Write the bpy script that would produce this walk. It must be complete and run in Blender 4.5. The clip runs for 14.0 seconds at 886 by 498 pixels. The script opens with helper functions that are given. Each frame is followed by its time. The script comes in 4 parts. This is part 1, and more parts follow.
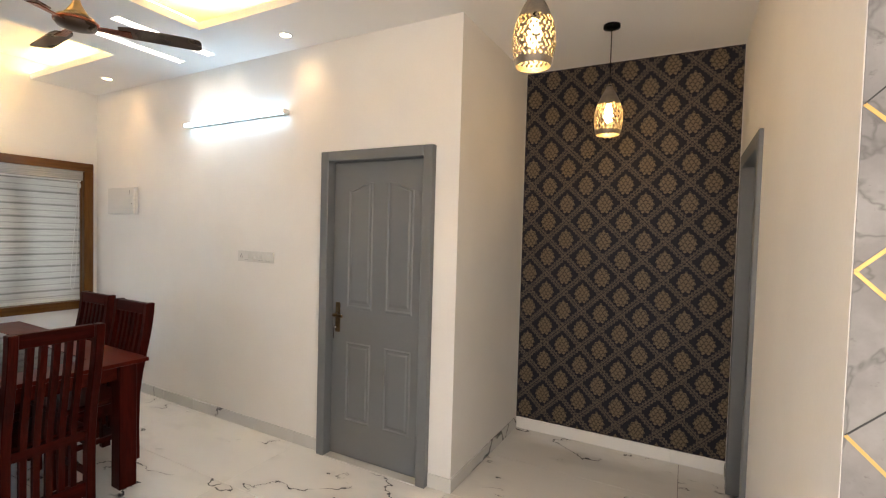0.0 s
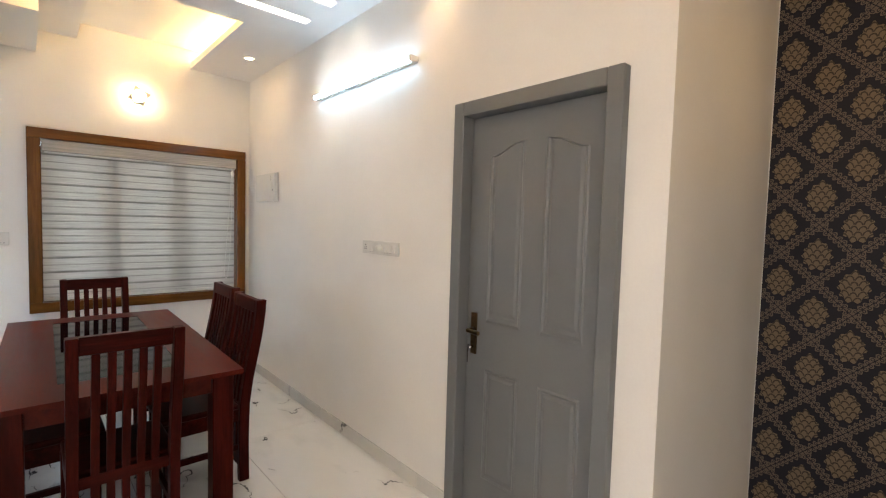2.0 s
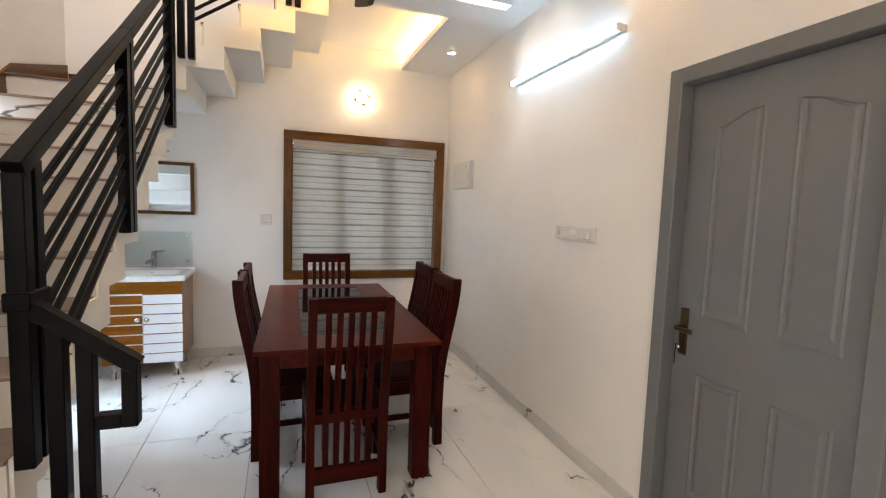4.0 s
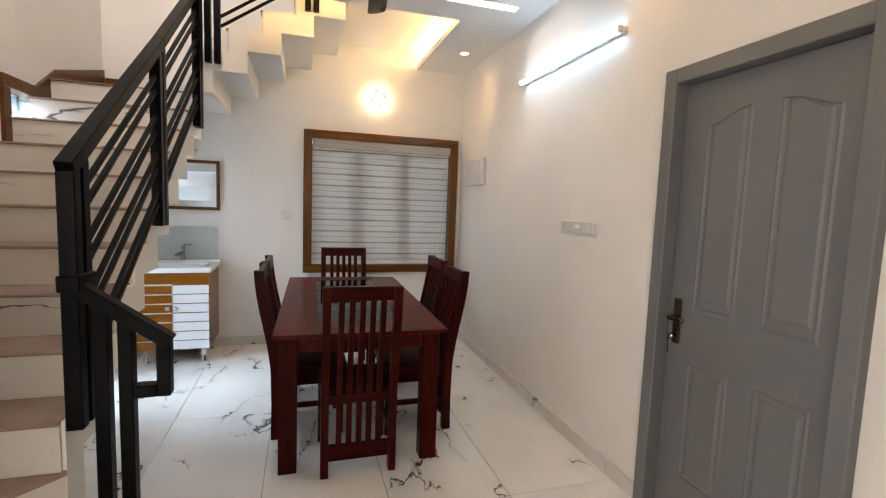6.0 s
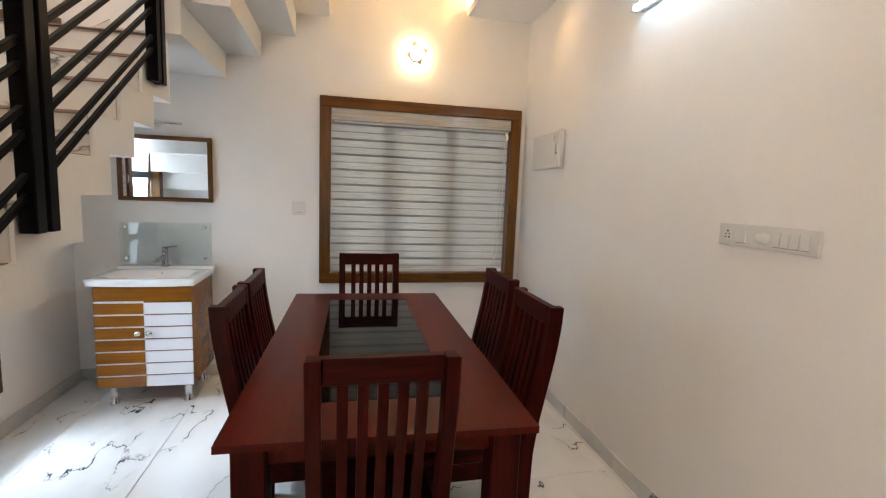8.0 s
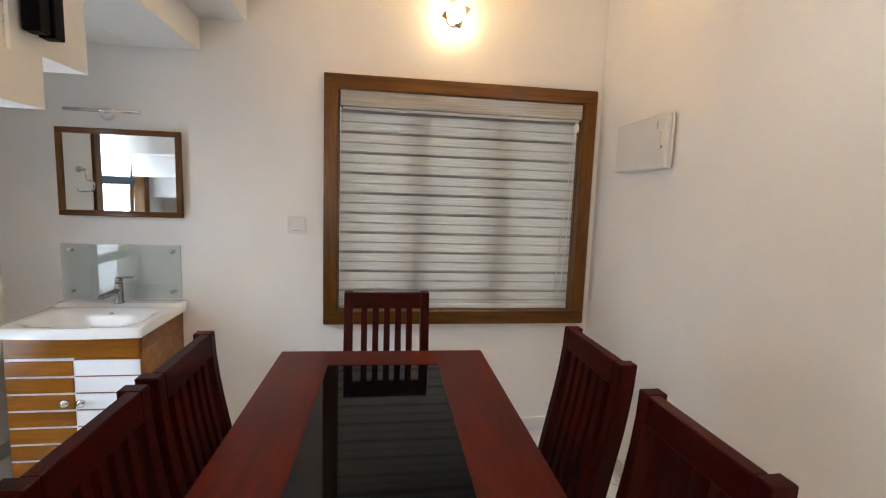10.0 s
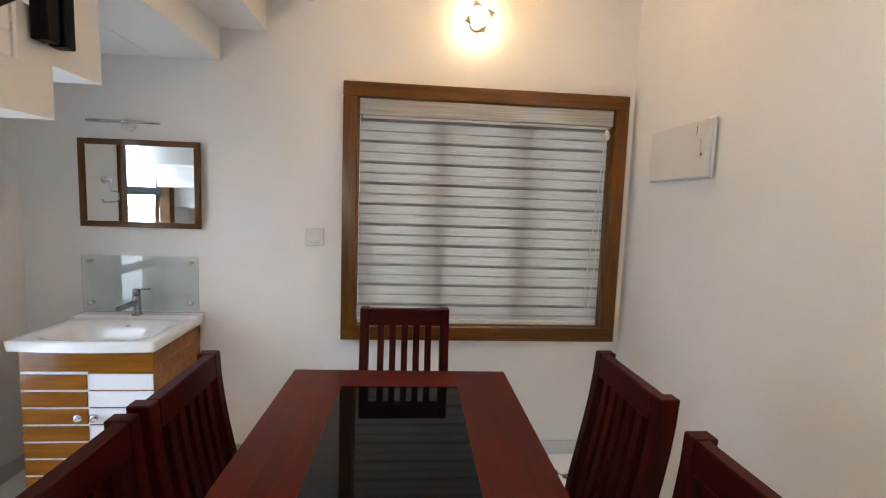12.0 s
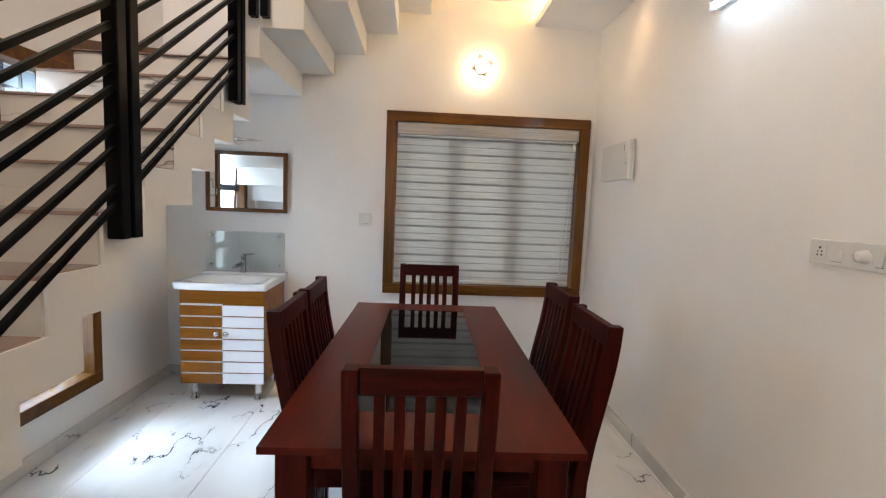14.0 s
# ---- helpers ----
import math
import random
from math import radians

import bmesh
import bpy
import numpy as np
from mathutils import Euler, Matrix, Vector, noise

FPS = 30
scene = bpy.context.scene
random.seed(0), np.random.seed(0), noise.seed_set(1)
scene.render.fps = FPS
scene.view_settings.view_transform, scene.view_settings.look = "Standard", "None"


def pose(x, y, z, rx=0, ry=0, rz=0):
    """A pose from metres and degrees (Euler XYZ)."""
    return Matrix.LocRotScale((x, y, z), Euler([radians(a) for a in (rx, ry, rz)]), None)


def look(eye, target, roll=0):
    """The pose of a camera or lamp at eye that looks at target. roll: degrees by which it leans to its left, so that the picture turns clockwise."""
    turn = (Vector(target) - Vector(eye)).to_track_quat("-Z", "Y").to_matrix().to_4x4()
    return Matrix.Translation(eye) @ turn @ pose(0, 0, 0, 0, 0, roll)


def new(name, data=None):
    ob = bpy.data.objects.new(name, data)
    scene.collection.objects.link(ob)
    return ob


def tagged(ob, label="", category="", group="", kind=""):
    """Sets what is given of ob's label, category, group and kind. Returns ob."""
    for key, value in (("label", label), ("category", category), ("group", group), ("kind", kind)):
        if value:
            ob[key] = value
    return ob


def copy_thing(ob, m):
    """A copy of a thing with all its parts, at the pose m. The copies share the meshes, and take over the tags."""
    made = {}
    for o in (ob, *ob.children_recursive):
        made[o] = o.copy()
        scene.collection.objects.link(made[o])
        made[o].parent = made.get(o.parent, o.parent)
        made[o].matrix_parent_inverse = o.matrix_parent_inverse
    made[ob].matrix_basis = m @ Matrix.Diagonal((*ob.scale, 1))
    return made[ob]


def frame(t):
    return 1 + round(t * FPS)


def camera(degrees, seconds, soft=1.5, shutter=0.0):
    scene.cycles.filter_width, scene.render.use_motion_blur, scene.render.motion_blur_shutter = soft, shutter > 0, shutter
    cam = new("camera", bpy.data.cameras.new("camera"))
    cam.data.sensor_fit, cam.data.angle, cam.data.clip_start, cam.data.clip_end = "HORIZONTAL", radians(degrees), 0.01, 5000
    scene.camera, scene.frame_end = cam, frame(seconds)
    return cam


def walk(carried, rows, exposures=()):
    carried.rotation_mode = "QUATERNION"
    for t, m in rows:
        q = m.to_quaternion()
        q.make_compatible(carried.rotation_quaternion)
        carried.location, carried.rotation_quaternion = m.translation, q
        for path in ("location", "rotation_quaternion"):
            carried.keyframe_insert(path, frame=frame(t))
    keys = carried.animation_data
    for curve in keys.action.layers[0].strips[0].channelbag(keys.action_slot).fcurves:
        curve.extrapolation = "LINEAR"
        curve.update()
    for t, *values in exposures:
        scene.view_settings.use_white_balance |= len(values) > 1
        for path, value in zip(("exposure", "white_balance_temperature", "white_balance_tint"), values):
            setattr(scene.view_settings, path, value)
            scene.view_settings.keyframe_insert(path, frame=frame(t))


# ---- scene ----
cam = camera(87.9, 14.0, soft=1.2)
PATH = [
    (0, (0.006, 0.008, 1.584), (-0.928, 1.776, 1.516), 1.6),
    (0.5, (-0.109, 0.25, 1.551), (-1.077, 1.999, 1.49), 1.6),
    (1, (-0.241, 0.48, 1.543), (-1.331, 2.155, 1.466), 1.7),
    (1.5, (-0.387, 0.681, 1.52), (-1.663, 2.218, 1.424), 1.7),
    (2, (-0.546, 0.836, 1.524), (-2.024, 2.179, 1.415), 1.6),
    (2.5, (-0.664, 0.86, 1.515), (-2.308, 1.993, 1.395), 1.8),
    (3, (-0.719, 0.827, 1.511), (-2.507, 1.711, 1.367), 1.7),
    (3.5, (-0.686, 0.804, 1.494), (-2.534, 1.552, 1.331), 1.9),
    (5.8, (-0.347, 0.841, 1.471), (-2.25, 1.426, 1.288), 2.0),
    (6, (-0.451, 0.834, 1.475), (-2.353, 1.422, 1.285), 2.1),
    (6.5, (-0.677, 0.904, 1.476), (-2.589, 1.454, 1.273), 2.2),
    (7, (-0.977, 0.956, 1.463), (-2.899, 1.466, 1.248), 2.2),
    (7.2, (-1.118, 0.972, 1.467), (-3.043, 1.465, 1.245), 2.2),
    (9.5, (-2.343, 1.117, 1.488), (-4.303, 1.436, 1.25), 2.0),
    (10, (-2.581, 1.152, 1.523), (-4.547, 1.439, 1.29), 2.0),
    (10.5, (-2.756, 1.186, 1.554), (-4.728, 1.434, 1.325), 1.9),
    (11, (-2.832, 1.193, 1.549), (-4.807, 1.421, 1.327), 1.8),
    (11.5, (-2.806, 1.192, 1.537), (-4.785, 1.4, 1.333), 1.9),
    (12, (-2.695, 1.188, 1.534), (-4.678, 1.364, 1.336), 2.0),
    (12.5, (-2.47, 1.147, 1.548), (-4.453, 1.309, 1.342), 2.1),
    (13, (-2.222, 1.123, 1.525), (-4.206, 1.263, 1.317), 2.3),
    (13.5, (-1.944, 1.126, 1.491), (-3.929, 1.251, 1.286), 2.4),
    (14, (-1.623, 1.114, 1.473), (-3.61, 1.228, 1.276), 2.3),
]
walk(cam, [(t, look(eye, target, roll)) for t, eye, target, roll in PATH], exposures=[(0.0, 0.36, 6550, 11), (3.0, 0.26, 6600, 12), (7.0, 0.14, 6650, 13), (9.5, 0.22, 6950, 14), (11.0, 0.20, 6800, 14), (14.0, 0.19, 6500, 13)])

# ---- key places ----
XW, YD, YL = -5.36, 2.48, -0.86          # window wall, door wall, stair wall
XC, YR, XR, YG = -1.185, 3.64, 0.305, 1.22  # recess: side, back, right wall, grey wall
H = 2.89                                 # ceiling
XP, XE, YS = -1.30, 4.20, -4.20          # added shading pier by the stair, far sides of the front room
YI, XI = 0.07, -4.40                     # inner sides of the two flights

# ---- world and lights ----
world = bpy.data.worlds.new("sky")
scene.world = world
world.use_nodes = True
wn = world.node_tree.nodes
sky = wn.new("ShaderNodeTexSky")
sky.sky_type, sky.sun_disc = "NISHITA", False
sky.sun_elevation, sky.sun_rotation = radians(50), radians(150)
world.node_tree.links.new(sky.outputs[0], wn["Background"].inputs[0])
wn["Background"].inputs[1].default_value = 0.12


def lamp(name, kind, energy, colour, m, size=0.1, size_y=None, spot=None, blend=0.6):
    d = bpy.data.lights.new(name, kind)
    d.energy, d.color = energy, colour
    if kind == "AREA":
        d.size = size
        if size_y:
            d.shape, d.size_y = "RECTANGLE", size_y
    elif kind == "SPOT":
        d.spot_size, d.spot_blend, d.shadow_soft_size = radians(spot), blend, size
    elif kind == "SUN":
        d.angle = radians(size)
    else:
        d.shadow_soft_size = size
    ob = new(name, d)
    ob.matrix_world = m
    return ob


DAY, CLEAR = (1.0, 0.895, 0.815), (0.86, 0.93, 1.0)
lamp("sun", "SUN", 2.0, (1.0, 0.95, 0.88), look((0, -6, 9), (-3, 1, 0)), 0.6)
# daylight standing in the openings of the front room, the stair window and the upper floor
lamp("daylight_front", "AREA", 66, DAY, look((0.3, YS + 0.10, 1.55), (0.3, 0, 1.4)), 2.4, 1.5)
lamp("daylight_side", "AREA", 80, DAY, look((XE - 0.10, -1.4, 1.55), (0, -1.0, 1.3)), 2.2, 1.5)
lamp("daylight_stair", "AREA", 16, (0.70, 0.82, 1.0), look((-4.21, YL - 0.10, 1.2), (-4.21, 2, 1.0)), 0.5, 1.6)
# added fill in an assumed west opening, brightens the recess's right wall
lamp("west_fill", "AREA", 62, DAY, look((XP - 0.10, -1.85, 1.55), (XE, -1.85, 1.5)), 1.2, 1.5)
# extra lamp outside the stair window, added as sky light for the floor
lamp("daylight_sky", "AREA", 480, (0.60, 0.79, 1.0), look((-4.1, YL - 1.5, 2.9), (-4.1, 0.3, 0.0)), 1.6, 1.0)
lamp("daylight_upper", "AREA", 52, DAY, look((-2.12, 0.1, 4.6), (-5.0, 0.0, 3.6)), 0.9, 1.2)


lamp("daylight_window", "AREA", 27, CLEAR, look((XW - 0.195, 1.65, 1.46), (0, 1.65, 1.46)), 1.45, 1.3)
for x in (-2.43, -4.645):
    lamp("downlight_beam", "SPOT", 6, (1.0, 0.62, 0.32), look((x, 2.26, H - 0.012), (x, 2.51, 2.45)), 0.03, spot=84, blend=1.0)


# ---- materials ----
def material(name, colour, rough=0.5, metal=0.0, coat=0.0, spec=0.5):
    mat = bpy.data.materials.new(name)
    mat.use_nodes = True
    b = mat.node_tree.nodes["Principled BSDF"]
    b.inputs["Base Color"].default_value = (*colour, 1)
    b.inputs["Roughness"].default_value = rough
    b.inputs["Metallic"].default_value = metal
    b.inputs["Coat Weight"].default_value = coat
    b.inputs["Specular IOR Level"].default_value = spec
    return mat


class Nodes:
    """Shorthand for a node tree."""
    def __init__(self, mat):
        self.t = mat.node_tree
        self.b = self.t.nodes["Principled BSDF"]

    def add(self, kind, **inputs):
        n = self.t.nodes.new(kind)
        for k, v in inputs.items():
            s = n.inputs[int(k[1:])] if k[0] == "i" and k[1:].isdigit() else n.inputs[k.replace("_", " ")]
            if hasattr(v, "is_linked"):
                self.t.links.new(v, s)
            else:
                s.default_value = v
        return n

    def link(self, a, b):
        self.t.links.new(a, b)

    def coords(self, scale=(1, 1, 1), kind="Object"):
        tc = self.t.nodes.new("ShaderNodeTexCoord")
        return self.add("ShaderNodeMapping", Vector=tc.outputs[kind], Scale=scale).outputs[0]

    def noise(self, vec, scale, detail=4.0, rough=0.55, distortion=0.0):
        return self.add("ShaderNodeTexNoise", Vector=vec, Scale=scale, Detail=detail, Roughness=rough, Distortion=distortion).outputs[0]

    def ramp(self, fac, stops):
        n = self.t.nodes.new("ShaderNodeValToRGB")
        e = n.color_ramp.elements
        while len(e) < len(stops):
            e.new(0.5)
        for el, (p, c) in zip(e, stops):
            el.position, el.color = p, (*c, 1) if len(c) == 3 else c
        self.link(fac, n.inputs[0])
        return n.outputs[0]

    def math(self, op, a, b=0.0, c=0.0):
        n = self.t.nodes.new("ShaderNodeMath")
        n.operation = op
        for i, v in enumerate((a, b, c)):
            if hasattr(v, "is_linked"):
                self.link(v, n.inputs[i])
            else:
                n.inputs[i].default_value = v
        return n.outputs[0]

    def mix(self, fac, a, b, mode="MIX"):
        n = self.t.nodes.new("ShaderNodeMix")
        n.data_type, n.blend_type = "RGBA", mode
        for s, v in ((n.inputs[0], fac), (n.inputs[6], a), (n.inputs[7], b)):
            if hasattr(v, "is_linked"):
                self.link(v, s)
            elif s == n.inputs[0]:
                s.default_value = v
            else:
                s.default_value = (*v, 1)
        return n.outputs[2]

    def bump(self, height, strength=0.2, distance=0.002):
        n = self.add("ShaderNodeBump", Strength=strength, Distance=distance, Height=height)
        self.link(n.outputs[0], self.b.inputs["Normal"])


def mottled(name, c1, c2, scale, rough=0.5, bump=0.15, fine=60, stretch=(1, 1, 1), metal=0.0, coat=0.0, spread=0.05, dist=0.002):
    """Two close colours in clouds, with finer relief and uneven gloss."""
    mat = material(name, c1, rough, metal, coat)
    n = Nodes(mat)
    v = n.coords(stretch)
    big, small = n.noise(v, scale, 3), n.noise(v, fine, 3)
    both = n.math("ADD", n.math("MULTIPLY", big, 0.75), n.math("MULTIPLY", small, 0.25))
    n.link(n.ramp(both, [(0.35, c1), (0.65, c2)]), n.b.inputs["Base Color"])
    n.link(n.math("MULTIPLY_ADD", big, spread * 2, rough - spread), n.b.inputs["Roughness"])
    if bump:
        n.bump(small, bump, dist)
    return mat


def marble(name, base, dark, vein, rough, coat=0.0, scale=1.0, along=(1, 1, 1)):
    """Polished tile with sparse broken dark veins and faint grey clouds."""
    mat = material(name, base, rough, coat=coat)
    n = Nodes(mat)
    vec = n.coords(along)
    info = n.t.nodes.new("ShaderNodeObjectInfo")
    mul = n.add("ShaderNodeCombineXYZ", X=n.math("MULTIPLY", info.outputs["Random"], 37.0), Y=n.math("MULTIPLY", info.outputs["Random"], 91.0), Z=0.0)
    vec = n.add("ShaderNodeVectorMath", i0=vec, i1=mul.outputs[0]).outputs[0]
    warp = n.add("ShaderNodeTexNoise", Vector=vec, Scale=1.6 * scale, Detail=5.0, Roughness=0.6)
    vec2 = n.add("ShaderNodeVectorMath", i0=vec)
    off = n.add("ShaderNodeVectorMath", i0=warp.outputs[1])
    off.operation = "SCALE"
    off.inputs["Scale"].default_value = 0.55
    n.link(off.outputs[0], vec2.inputs[1])
    line = n.noise(vec2.outputs[0], 0.85 * scale, 2.0, 0.5)
    ridge = n.math("ABSOLUTE", n.math("SUBTRACT", line, 0.5))
    width = n.math("MULTIPLY", n.math("POWER", n.noise(vec, 5.0 * scale, 3), 2.0), 0.021)
    core = n.math("SUBTRACT", 1.0, n.math("DIVIDE", ridge, width))
    core = n.math("MAXIMUM", core, 0.0)
    gate = n.ramp(n.noise(vec, 2.3 * scale, 2.0), [(0.455, (0, 0, 0)), (0.55, (1, 1, 1))])
    mask = n.math("MULTIPLY", core, gate)
    mask = n.math("MINIMUM", n.math("MULTIPLY", mask, 1.35), 1.0)
    soft = n.math("MULTIPLY", n.math("MAXIMUM", n.math("SUBTRACT", 1.0, n.math("MULTIPLY", ridge, 14.0)), 0.0), 0.25)
    cloud = n.noise(vec, 1.2 * scale, 4.0)
    ground = n.ramp(cloud, [(0.35, base), (0.75, tuple(0.93 * c for c in base))])
    ground = n.mix(n.math("MULTIPLY", soft, gate), ground, dark)
    n.link(n.mix(mask, ground, vein), n.b.inputs["Base Color"])
    n.bump(n.noise(vec, 9.0, 2.0), 0.02, 0.002)
    return mat


def wood(name, c1, c2, c3, rough=0.3, coat=0.3, axis=0, scale=1.0):
    """Stained wood with the grain along one axis."""
    mat = material(name, c1, rough, coat=coat)
    n = Nodes(mat)
    stretch = [14.0 * scale] * 3
    stretch[axis] = 1.1 * scale
    v = n.coords(tuple(stretch))
    info = n.t.nodes.new("ShaderNodeObjectInfo")
    shift = n.add("ShaderNodeVectorMath", i0=v)
    mul = n.add("ShaderNodeCombineXYZ", X=n.math("MULTIPLY", info.outputs["Random"], 31.0), Y=n.math("MULTIPLY", info.outputs["Random"], 17.0), Z=0.0)
    n.link(mul.outputs[0], shift.inputs[1])
    v = shift.outputs[0]
    g = n.noise(v, 1.3, 5.0, 0.65, 0.7)
    fine = n.noise(v, 9.0, 3.0, 0.6)
    n.link(n.ramp(n.math("ADD", n.math("MULTIPLY", g, 0.75), n.math("MULTIPLY", fine, 0.25)), [(0.33, c1), (0.52, c2), (0.68, c3)]), n.b.inputs["Base Color"])
    n.link(n.math("MULTIPLY_ADD", g, 0.16, rough - 0.08), n.b.inputs["Roughness"])
    n.bump(fine, 0.08, 0.001)
    n.b.inputs["Coat Roughness"].default_value = 0.12
    n.b.inputs["Specular IOR Level"].default_value = 0.10
    return mat


def emitter(name, colour, strength):
    mat = material(name, (0.8, 0.8, 0.8), 0.4)
    b = mat.node_tree.nodes["Principled BSDF"]
    b.inputs["Emission Color"].default_value = (*colour, 1)
    b.inputs["Emission Strength"].default_value = strength
    return mat


PAINT = mottled("wall_paint", (0.745, 0.725, 0.69), (0.80, 0.78, 0.745), 1.6, 0.62, 0.10, 90, spread=0.06)
CEIL = mottled("ceiling_paint", (0.80, 0.79, 0.77), (0.83, 0.82, 0.80), 1.0, 0.7, 0.05, 80)
TILE = marble("floor_tile", (0.77, 0.76, 0.735), (0.42, 0.42, 0.42), (0.055, 0.055, 0.065), 0.065, scale=1.45, along=(0.75, 1.3, 1))
RISER = marble("riser_marble", (0.70, 0.675, 0.615), (0.52, 0.50, 0.47), (0.13, 0.12, 0.11), 0.07, scale=1.15, along=(1, 0.45, 1.5))
TREAD = mottled("tread_granite", (0.27, 0.19, 0.155), (0.35, 0.25, 0.21), 6, 0.12, 0.02, 120)
SKIRT = marble("skirting_tile", (0.65, 0.64, 0.61), (0.40, 0.40, 0.39), (0.16, 0.16, 0.16), 0.12)
GROUT = mottled("grout", (0.12, 0.115, 0.11), (0.17, 0.16, 0.15), 8, 0.8, 0.2, 120)
GREY = mottled("door_grey", (0.130, 0.138, 0.143), (0.147, 0.155, 0.160), 2.5, 0.5, 0.05, 70)
TEAK = wood("teak", (0.064, 0.024, 0.0050), (0.108, 0.042, 0.0085), (0.152, 0.066, 0.0145), 0.32, 0.3, 1)
TEAK_Z = wood("teak_upright", (0.064, 0.024, 0.0050), (0.108, 0.042, 0.0085), (0.152, 0.066, 0.0145), 0.32, 0.3, 2)
ROSE = wood("rosewood", (0.038, 0.0034, 0.0018), (0.061, 0.0057, 0.0026), (0.088, 0.0100, 0.0042), 0.34, 0.02, 0)
ROSE_C = wood("rosewood_chair", (0.015, 0.0013, 0.0008), (0.030, 0.0024, 0.0013), (0.054, 0.0047, 0.0022), 0.40, 0.03, 0)
ROSE_Z = wood("rosewood_upright", (0.016, 0.0014, 0.0008), (0.032, 0.0026, 0.0014), (0.058, 0.0051, 0.0024), 0.40, 0.03, 2)
BLACK = mottled("black_metal", (0.0028, 0.0028, 0.003), (0.0055, 0.0055, 0.006), 5, 0.30, 0.06, 140)
BLACK.node_tree.nodes["Principled BSDF"].inputs["Specular IOR Level"].default_value = 0.05
for mat in (ROSE_C, ROSE_Z):
    mat.node_tree.nodes["Principled BSDF"].inputs["Specular IOR Level"].default_value = 0.07
EDGE = mottled("plaster_white", (0.76, 0.745, 0.71), (0.80, 0.785, 0.75), 1.4, 0.65, 0.12, 80)
CHROME = mottled("chrome", (0.72, 0.72, 0.73), (0.78, 0.78, 0.79), 6, 0.12, 0.0, metal=1.0)
BRASS = mottled("aged_brass", (0.065, 0.045, 0.025), (0.13, 0.088, 0.042), 22, 0.34, 0.1, metal=1.0)
CERAMIC = material("ceramic", (0.80, 0.80, 0.79), 0.08, coat=0.4)
PLASTIC = mottled("white_plastic", (0.61, 0.60, 0.57), (0.65, 0.64, 0.605), 5, 0.35, 0.0)
DARK = mottled("dark_gap", (0.02, 0.02, 0.02), (0.03, 0.03, 0.03), 5, 0.6, 0.0)


# ---- building helpers ----
def box(bm, x0, x1, y0, y1, z0, z1, bevel=0.0, segs=1):
    x0, x1, y0, y1, z0, z1 = min(x0, x1), max(x0, x1), min(y0, y1), max(y0, y1), min(z0, z1), max(z0, z1)
    v = [bm.verts.new(p) for p in ((x0, y0, z0), (x1, y0, z0), (x1, y1, z0), (x0, y1, z0), (x0, y0, z1), (x1, y0, z1), (x1, y1, z1), (x0, y1, z1))]
    f = [bm.faces.new([v[i] for i in q]) for q in ((3, 2, 1, 0), (4, 5, 6, 7), (0, 1, 5, 4), (1, 2, 6, 5), (2, 3, 7, 6), (3, 0, 4, 7))]
    if bevel:
        es = {e for q in f for e in q.edges}
        bmesh.ops.bevel(bm, geom=list(es), offset=bevel, segments=segs, affect="EDGES", profile=0.6)
    return bm


def boxed(*args, bevel=0.0, segs=1):
    return box(bmesh.new(), *args, bevel=bevel, segs=segs)


def prism(bm, outline, axis, a, b, bevel=0.0):
    """An outline (two coordinates a point) pulled from a to b along an axis."""
    def put(p, h):
        return (h, p[0], p[1]) if axis == "x" else (p[0], h, p[1]) if axis == "y" else (p[0], p[1], h)
    low = [bm.verts.new(put(p, a)) for p in outline]
    top = [bm.verts.new(put(p, b)) for p in outline]
    n = len(outline)
    fs = [bm.faces.new(low[::-1]), bm.faces.new(top)]
    fs += [bm.faces.new((low[i], low[(i + 1) % n], top[(i + 1) % n], top[i])) for i in range(n)]
    bmesh.ops.recalc_face_normals(bm, faces=fs)
    if bevel:
        es = {e for q in fs for e in q.edges}
        bmesh.ops.bevel(bm, geom=list(es), offset=bevel, segments=1, affect="EDGES")
    return bm


def rod(bm, p, q, r, n=10, r2=None):
    """A round bar from p to q."""
    p, q = Vector(p), Vector(q)
    m = (q - p).to_track_quat("Z", "Y").to_matrix()
    rings = [[bm.verts.new(e + m @ Vector((rr * math.cos(k * math.tau / n), rr * math.sin(k * math.tau / n), 0))) for k in range(n)] for e, rr in ((p, r), (q, r2 or r))]
    fs = [bm.faces.new((rings[0][k], rings[0][(k + 1) % n], rings[1][(k + 1) % n], rings[1][k])) for k in range(n)]
    for f in fs:
        f.smooth = True
    bm.faces.new(rings[0][::-1]), bm.faces.new(rings[1])
    return bm


def bar(bm, p, q, w, h, bevel=0.003):
    """A square bar from p to q, w wide across and h deep upwards."""
    p, q = Vector(p), Vector(q)
    d = (q - p).normalized()
    side = d.cross(Vector((0, 0, 1)))
    side = Vector((1, 0, 0)) if side.length < 1e-4 else side.normalized()
    up = side.cross(d)
    c = [(-w / 2, -h / 2), (w / 2, -h / 2), (w / 2, h / 2), (-w / 2, h / 2)]
    a = [bm.verts.new(p + side * u + up * v) for u, v in c]
    b = [bm.verts.new(q + side * u + up * v) for u, v in c]
    fs = [bm.faces.new(a[::-1]), bm.faces.new(b)] + [bm.faces.new((a[i], a[(i + 1) % 4], b[(i + 1) % 4], b[i])) for i in range(4)]
    bmesh.ops.recalc_face_normals(bm, faces=fs)
    if bevel:
        bmesh.ops.bevel(bm, geom=list({e for f in fs for e in f.edges}), offset=bevel, segments=1, affect="EDGES")
    return bm


